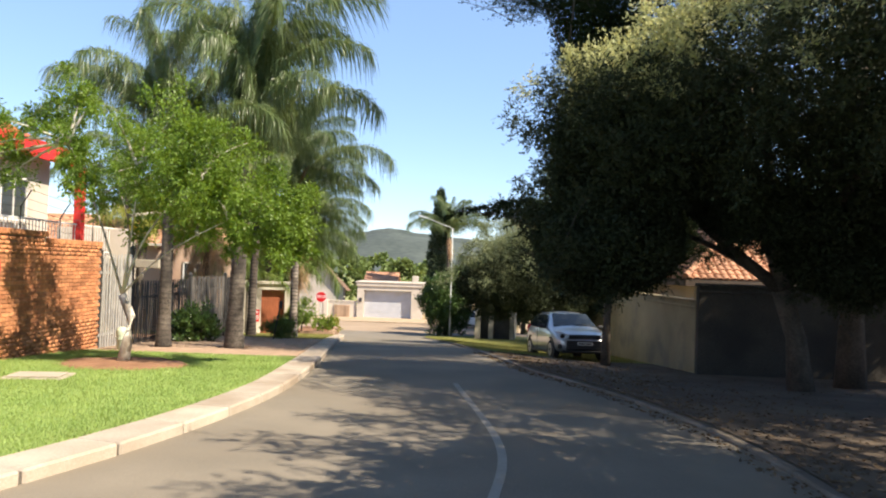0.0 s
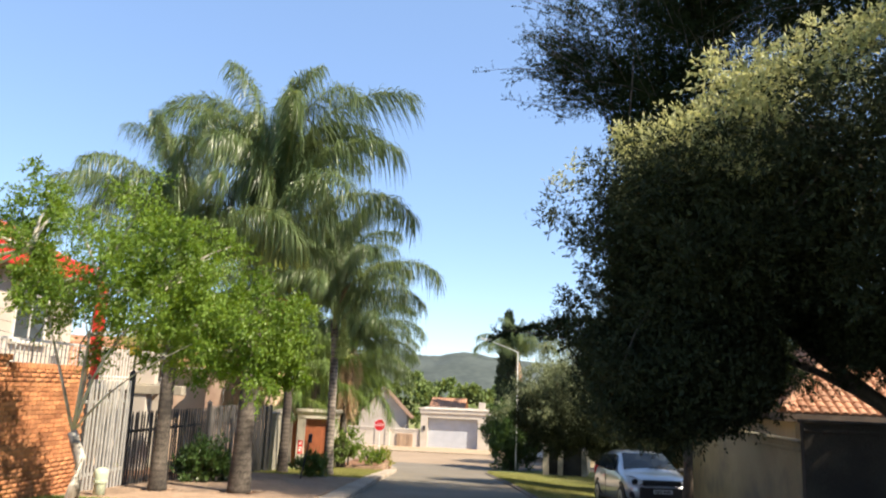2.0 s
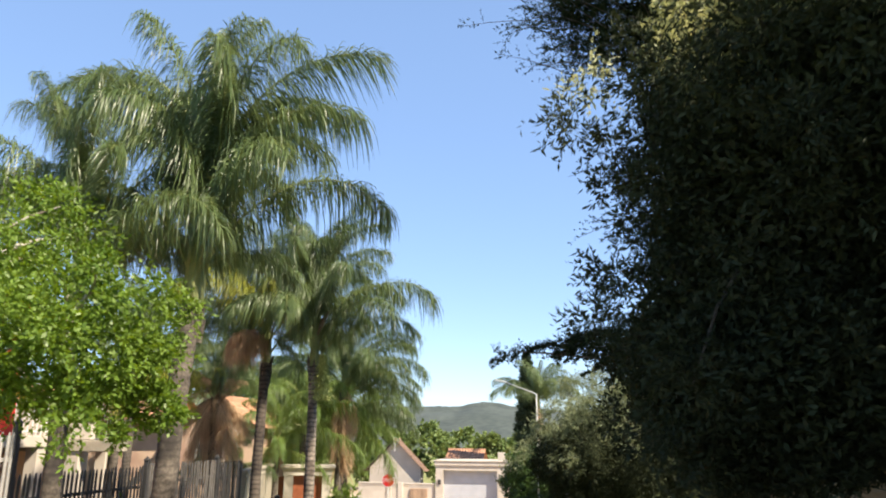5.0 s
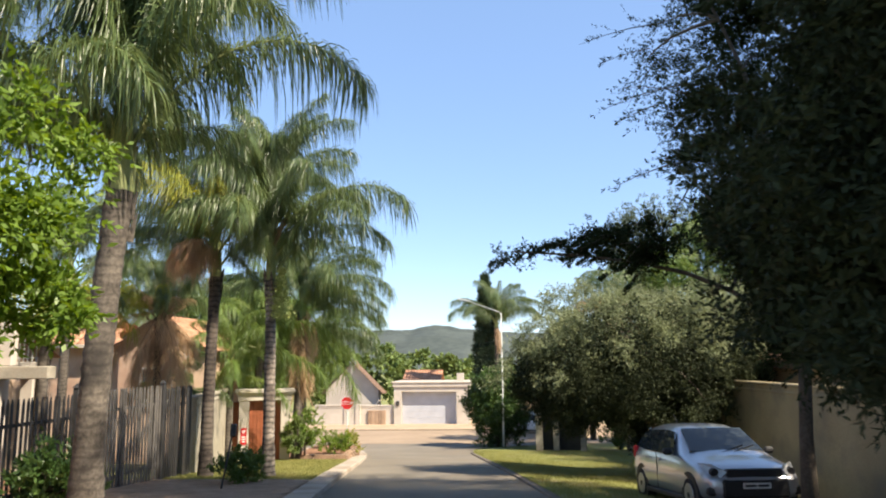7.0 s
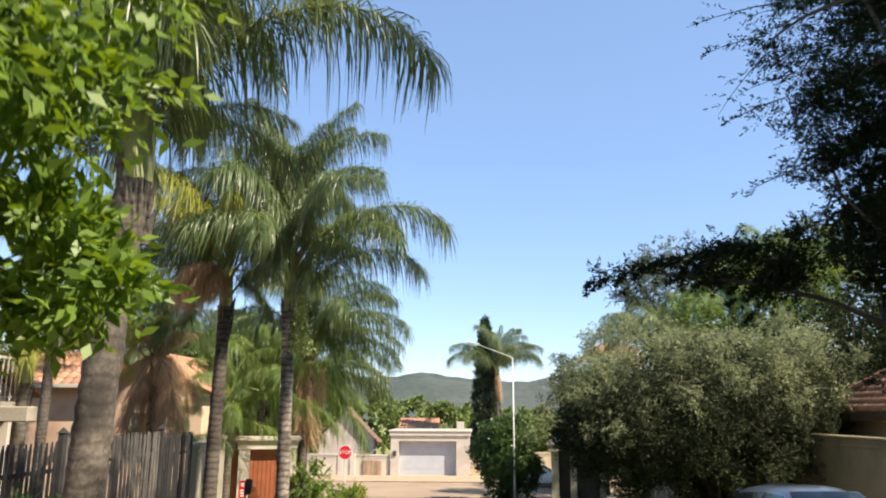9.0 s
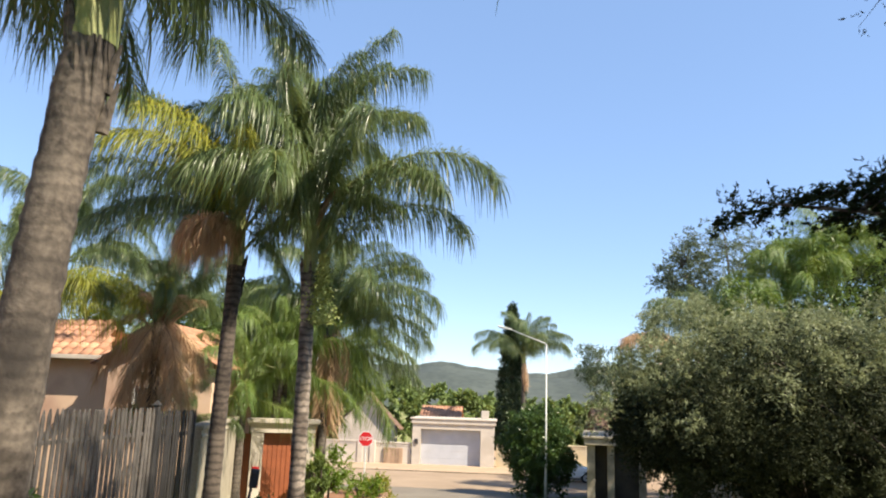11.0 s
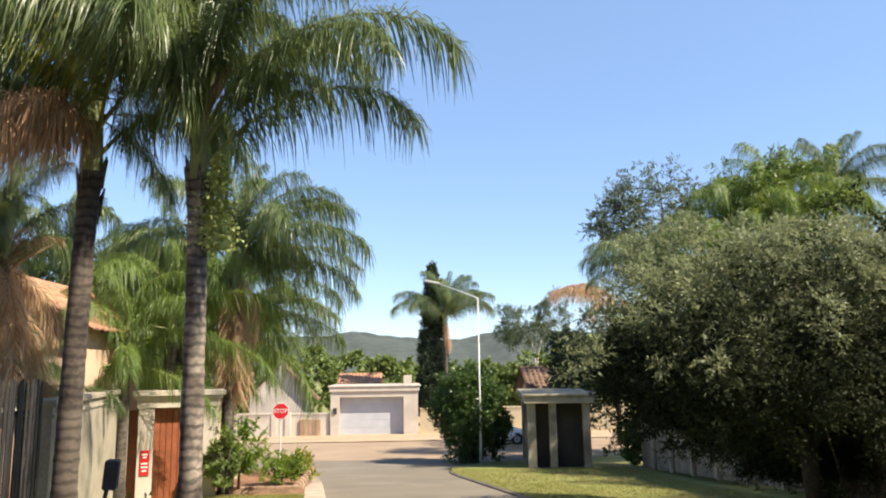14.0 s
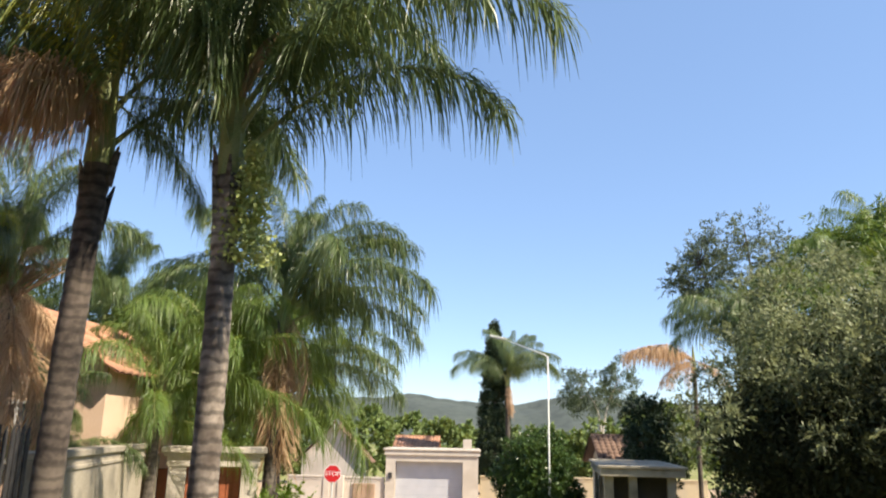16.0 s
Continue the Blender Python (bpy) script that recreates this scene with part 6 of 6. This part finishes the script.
dish(-11.75, 74.8, 1.65, 170, 0.32)


def wall_light(x, y, z):
    w = thing("beacon_light", pose(x, y, z), "small yellow lamp on a black post", "lamp", group="yellow lamps")
    part("stem", tube([(0, 0, -0.35), (0, 0, 0.0)], [0.02, 0.02], 6), BLACKSTEEL, w)
    part("cap", box(-0.11, 0.11, -0.11, 0.11, 0.0, 0.16, 0.03), YELLOW, w)


wall_light(-7.48, 18.25, 2.3)
wall_light(-8.85, 36.9, 1.35)



def meter_cover():
    c = thing("meter_cover", pose(-5.75, 10.9, ground_z(10.9) + 0.10, 0, 0, 8), "flat pale concrete meter cover set in the lawn", "cover")
    part("frame", box(-0.42, 0.42, -0.30, 0.30, -0.06, 0.03, 0.01), KERB, c)
    part("lid", box(-0.34, 0.34, -0.23, 0.23, 0.034, 0.05, 0.008), KERB, c)


meter_cover()


def marker_post():
    m = thing("marker_post", pose(-6.75, 16.1, ground_z(16.1) + 0.06), "short pale green rounded service post by the fence", "post")
    part("shaft", tube([(0, 0, 0), (0, 0, 0.3), (0, 0, 0.42), (0, 0, 0.5), (0, 0, 0.53)], [0.10, 0.10, 0.13, 0.11, 0.04], 14), SERVICE, m, smooth=True)
    part("collar", tube([(0, 0, 0.27), (0, 0, 0.31)], [0.125, 0.125], 14), SERVICE, m)


SERVICE = surf("pale_green_paint", (0.42, 0.50, 0.36), (0.56, 0.62, 0.48), 5.0, 0.6, 0.1)
marker_post()


def wall_spikes():
    """Bent steel brackets with strained wires along the top of the brick wall."""
    e = thing("wall_wires", pose(0, 0, 0), "black steel brackets carrying strained wires on the brick wall", "security fence")
    proto = None
    for y in (9.2, 10.6, 12.0, 13.4, 14.8, 16.2):
        top = 2.11 if y < 14.1 else 1.99
        b = tube([(0, 0, 0), (0, 0, 0.42), (0.18, 0, 0.72)], [0.016, 0.014, 0.011], 6)
        o = part("bracket", b, BLACKSTEEL, e)
        o.matrix_basis = pose(WALL_X - 0.12, y, top)
    for dx, dz in ((0.0, 0.14), (0.0, 0.28), (0.0, 0.42), (0.09, 0.57), (0.18, 0.72)):
        part("wire", tube([(WALL_X - 0.12 + dx, 9.2, 2.11 + dz), (WALL_X - 0.12 + dx, 13.4, 2.11 + dz), (WALL_X - 0.12 + dx, 14.8, 1.99 + dz), (WALL_X - 0.12 + dx, 16.2, 1.99 + dz)], [0.004] * 4, 5), BLACKSTEEL, e)


wall_spikes()


# ---- cars ----
def car(name, m, paint, label):
    """A small five-door hatchback, nose towards -y, wheels on z = 0."""
    c = thing(name, m, label, "car", group="parked cars")
    # side outline: y, roof/bonnet height, half width at sill, half width at shoulder, half width at top
    st = [(-1.92, 0.30, 0.62, 0.62, 0.62, 0.62), (-1.86, 0.26, 0.74, 0.76, 0.70, 0.66), (-1.65, 0.22, 0.80, 0.82, 0.76, 0.80), (-1.2, 0.20, 0.83, 0.84, 0.76, 0.90), (-0.88, 0.20, 0.84, 0.84, 0.74, 0.97), (-0.30, 0.20, 0.84, 0.84, 0.58, 1.36), (0.05, 0.20, 0.84, 0.84, 0.58, 1.44), (0.6, 0.20, 0.84, 0.84, 0.58, 1.46), (1.15, 0.20, 0.83, 0.84, 0.57, 1.43), (1.55, 0.22, 0.82, 0.83, 0.56, 1.36), (1.80, 0.25, 0.80, 0.81, 0.64, 1.02), (1.90, 0.32, 0.74, 0.76, 0.66, 0.86)]
    bm = bmesh.new()
    rings = []
    for y, zb, ws, wh, wt, zt in st:
        sh = min(0.90, zt - 0.04) if zt > 0.8 else zt - 0.06
        prof = [(ws - 0.05, zb), (ws, zb + 0.10), (wh + 0.01, 0.55), (wh - 0.02, sh), (wt, zt - 0.06), (wt - 0.10, zt), (0, zt + 0.02)]
        ring = [bm.verts.new((a, y, b)) for a, b in prof] + [bm.verts.new((-a, y, b)) for a, b in prof[-2::-1]]
        rings.append(ring)
    n = len(rings[0])
    for a, b in zip(rings, rings[1:]):
        for k in range(n - 1):
            bm.faces.new((a[k], a[k + 1], b[k + 1], b[k]))
        bm.faces.new((a[n - 1], a[0], b[0], b[n - 1]))
    bm.faces.new(rings[0])
    bm.faces.new(rings[-1][::-1])
    bmesh.ops.recalc_face_normals(bm, faces=bm.faces[:])
    body = part("body", bm, paint, c, smooth=True)
    mod = body.modifiers.new("round", "SUBSURF")
    mod.levels = mod.render_levels = 1

    def panel(name_, pts, material, label_="", parent=c, thick=0.012):
        """A thin panel through corner points."""
        bm_ = bmesh.new()
        v = [Vector(p) for p in pts]
        nn = (v[1] - v[0]).cross(v[2] - v[0]).normalized() * thick
        f0 = [bm_.verts.new(p + nn) for p in v]
        f1 = [bm_.verts.new(p - nn) for p in v]
        bm_.faces.new(f0)
        bm_.faces.new(f1[::-1])
        for k in range(len(v)):
            bm_.faces.new((f0[k], f1[k], f1[(k + 1) % len(v)], f0[(k + 1) % len(v)]))
        bmesh.ops.recalc_face_normals(bm_, faces=bm_.faces[:])
        return part(name_, bm_, material, parent, label_)
    panel("windscreen", [(-0.66, -0.90, 0.985), (0.66, -0.90, 0.985), (0.545, -0.30, 1.355), (-0.545, -0.30, 1.355)], GLASS, "dark windscreen mirroring the sky", thick=0.02)
    panel("rear_window", [(-0.56, 1.83, 1.02), (0.56, 1.83, 1.02), (0.50, 1.58, 1.34), (-0.50, 1.58, 1.34)], GLASS, thick=0.02)
    for s in (-1, 1):
        for ys in (((-0.62, 0.92), (0.28, 0.93), (0.28, 1.33), (-0.18, 1.30)), ((0.34, 0.93), (1.05, 0.95), (1.10, 1.31), (0.34, 1.33)), ((1.11, 0.96), (1.55, 1.0), (1.40, 1.26), (1.15, 1.30))):
            panel("side_window", [(s * (0.835 - (z - 0.92) * 0.60), y, z) for y, z in ys], GLASS, thick=0.022)
        hl = panel("headlight", [(s * 0.44, -1.885, 0.70), (s * 0.56, -1.85, 0.60), (s * 0.72, -1.74, 0.63), (s * 0.785, -1.50, 0.83), (s * 0.62, -1.70, 0.815)], LAMPGLASS, "swept clear headlight", thick=0.035)
        part("lamp_bowl", tube([(s * 0.635, -1.835, 0.70), (s * 0.64, -1.77, 0.705)], [0.065, 0.07], 14), TRIM, hl)
        tl = part("tail_light", box(s * 0.72 - 0.07, s * 0.72 + 0.07, 1.72, 1.86, 0.75, 1.0, 0.03), SIGNRED, c)
        mr = part("mirror", box(s * 0.93 - 0.09, s * 0.93 + 0.09, -0.62, -0.50, 0.92, 1.04, 0.04), TRIM, c)
        fog = part("fog_lamp", box(s * 0.68 - 0.09, s * 0.68 + 0.09, -1.88, -1.70, 0.34, 0.48, 0.03), TRIM, c)
        for k, y in ((0, 0.0), (1, 0.70)):
            part("door_handle", box(s * 0.845 - 0.015, s * 0.845 + 0.015, y + 0.08, y + 0.24, 0.80, 0.83, 0.006), paint, c)
        part("door_seam", box(s * 0.842 - 0.006, s * 0.842 + 0.006, 0.30, 0.312, 0.30, 0.92), TRIM, c)
        part("sill", box(s * 0.80 - 0.05, s * 0.80 + 0.05, -1.0, 1.0, 0.18, 0.27, 0.02), TRIM, c)
        for y in (-1.22, 1.24):
            w = part("wheel", tube([(s * 0.62, y, 0.30), (s * 0.655, y, 0.30), (s * 0.82, y, 0.30), (s * 0.85, y, 0.30)], [0.26, 0.30, 0.30, 0.26], 28), RUBBER, c, smooth=False)
            part("rim", tube([(s * 0.84, y, 0.30), (s * 0.857, y, 0.30)], [0.20, 0.19], 20), ALLOY, w)
            hub = part("hub", tube([(s * 0.857, y, 0.30), (s * 0.868, y, 0.30)], [0.05, 0.04], 10), TRIM, w)
            part("wheel_arch", tube([(s * 0.70, y, 0.32), (s * 0.838, y, 0.32)], [0.365, 0.36], 28), TRIM, c)
    part("grille", box(-0.56, 0.56, -1.93, -1.80, 0.30, 0.60, 0.04), TRIM, c, "wide dark lower grille")
    part("upper_grille", box(-0.47, 0.47, -1.905, -1.80, 0.615, 0.755, 0.02), TRIM, c)
    part("number_plate", box(-0.23, 0.23, -1.95, -1.935, 0.45, 0.54), PLATE, c)
    for k in range(2):
        part("plate_bar", box(-0.20 + k * 0.21, -0.02 + k * 0.21, -1.956, -1.951, 0.478, 0.512), TRIM, c)
    part("bumper_lip", box(-0.68, 0.68, -1.93, -1.84, 0.22, 0.30, 0.03), TRIM, c)
    for s in (-1, 1):
        wp = part("wiper", tube([(s * 0.1, -0.97, 0.97), (s * 0.1 + 0.45, -0.80, 1.085)], [0.012, 0.008], 5), TRIM, c)
    part("aerial", tube([(0, 1.3, 1.43), (0, 1.5, 1.62)], [0.008, 0.004], 5), TRIM, c)
    return c


slope = math.degrees(math.atan2(ground_z(25.5) - ground_z(22.5), 3.0))
car("hatchback_car", pose(4.05, 23.6, ground_z(23.6) + 0.06 + verge_drop(4.0, 23.6), slope, 0, 7.0), SILVER, "silver five-door hatchback parked on the grass verge")
car("hatchback_car", pose(3.2, 64.5, ground_z(64.5) + 0.01, 0, 0, 80), WHITEPAINT, "white hatchback parked in the crossing street")


# ---- small pieces on the ground ----
def grass_blades(name, seed, n, x_of, y0, y1, material, label, lift, tall, keep=None):
    rk = np.random.default_rng(seed)
    y = rk.uniform(y0, y1, n)
    x = np.array([x_of(a, b) for a, b in zip(y, rk.uniform(0, 1, n))])
    z = np.array([ground_z(a) for a in y]) + lift
    z = z + np.array([verge_drop(a, b) for a, b in zip(x, y)])
    p = np.stack([x, y, z], axis=1)
    a = rk.uniform(0, 2 * math.pi, n)
    h = tall * rk.uniform(0.5, 1.3, n)
    w = np.stack([np.cos(a), np.sin(a), np.zeros(n)], axis=1) * 0.006
    tip = p + np.stack([rk.normal(scale=0.35, size=n) * h, rk.normal(scale=0.35, size=n) * h, h], axis=1)
    v = np.stack([p - w, p + w, tip], axis=1)
    tagged(new(name, quads_mesh(name, v, material, 3, ((0, 1, 2),))), label, "grass", kind="stuff")


grass_blades("grass", 21, 120000, lambda y, s: -7.3 + (LEFT_KERB(y) + 7.3) * s, 4.5, 15.6, BLADE, "short bright green lawn grass", 0.095, 0.045)
grass_blades("grass", 22, 30000, lambda y, s: -7.4 + (LEFT_KERB(y) + 7.4) * s, 26.2, 36.0, DRYBLADE, "patchy grass under the palms", 0.095, 0.06)
grass_blades("grass", 23, 60000, lambda y, s: RIGHT_KERB(y) + (6.2 - RIGHT_KERB(y)) * s, 22.0, 48.0, DRYBLADE, "thin verge grass beside the parked car", 0.055, 0.06)


def litter():
    rk = np.random.default_rng(31)
    n = 6000
    y = rk.uniform(3.0, 22.0, n)
    x = np.array([road_right(a) + rk.exponential(1.6) - 0.25 for a in y])
    p = np.stack([x, y, np.array([ground_z(b) + verge_drop(a, b) for a, b in zip(x, y)]) + np.where(x > np.array([RIGHT_KERB(a) for a in y]), 0.066, 0.008)], axis=1)
    d = rk.normal(size=(n, 3))
    d[:, 2] *= 0.15
    tagged(new("fallen_leaves", quads_mesh("fallen_leaves", leaves_at(rk, p, d, 0.06, 0.03, 0.1), DRYLEAF)), "scattered dry brown leaves along the kerb", "leaves", kind="stuff")


litter()


def soil_ring():
    bm = bmesh.new()
    rng = random.Random(3)
    rings = []
    for r, z in ((0.0, 0.07), (0.5, 0.06), (0.95, 0.03), (1.15, -0.02)):
        rings.append([bm.verts.new(((r + rng.uniform(-0.08, 0.08)) * math.cos(k * math.pi / 14), 0.8 * r * math.sin(k * math.pi / 14), z + rng.uniform(-0.012, 0.012))) for k in range(28)] if r else [bm.verts.new((0, 0, z))])
    for k in range(28):
        bm.faces.new((rings[0][0], rings[1][k], rings[1][(k + 1) % 28]))
    for p, q in zip(rings[1:], rings[2:]):
        for k in range(28):
            bm.faces.new((p[k], q[k], q[(k + 1) % 28], p[(k + 1) % 28]))
    ob = part("soil_ring", bm, SOIL)
    ob.matrix_basis = pose(-5.3, 12.7, ground_z(12.7) + 0.11)
    tagged(ob, "ring of bare red soil round the young tree", "soil", kind="structure")


soil_ring()


def pavers():
    d = thing("driveway", pose(0, 0, 0), "tan concrete pavers of the driveway in running bond", "driveway", kind="structure")
    rng = random.Random(9)
    near, rest = [], []
    row = 0
    y = 15.7
    while y < 26.1:
        x = -8.0 + (0.1 if row % 2 else 0.0)
        while x < LEFT_KERB(y) - 0.1:
            if not (17.4 < y < 18.3 and -6.8 < x < -6.2) and not (17.9 < y < 18.8 and -5.4 < x < -4.55):
                (near if (y < 17.6 and x > -6.5 and len(near) < 290) else rest).append((x, y, ground_z(y) + 0.085 + rng.uniform(-0.003, 0.003)))
            x += 0.205
        y += 0.105
        row += 1
    proto = None
    for p in near:
        m = pose(*p, 0, 0, rng.uniform(-0.6, 0.6))
        if proto is None:
            proto = part("paver", box(-0.098, 0.098, -0.048, 0.048, -0.05, 0.02, 0.004), PAVER, d)
            proto.matrix_basis = m
        else:
            share(proto, m, d)
    c = np.array([(a * 0.098, b * 0.048, 0.02) for a, b in ((-1, -1), (1, -1), (1, 1), (-1, 1))] + [(a * 0.098, b * 0.048, -0.02) for a, b in ((-1, -1), (1, -1), (1, 1), (-1, 1))])
    v = np.array(rest)[:, None, :] + c[None]
    ob = new("pavers", quads_mesh("pavers", v, PAVER, 8, ((0, 1, 2, 3), (4, 5, 1, 0), (5, 6, 2, 1), (6, 7, 3, 2), (7, 4, 0, 3))))
    ob.parent = d
    ob["kind"] = "stuff"


pavers()
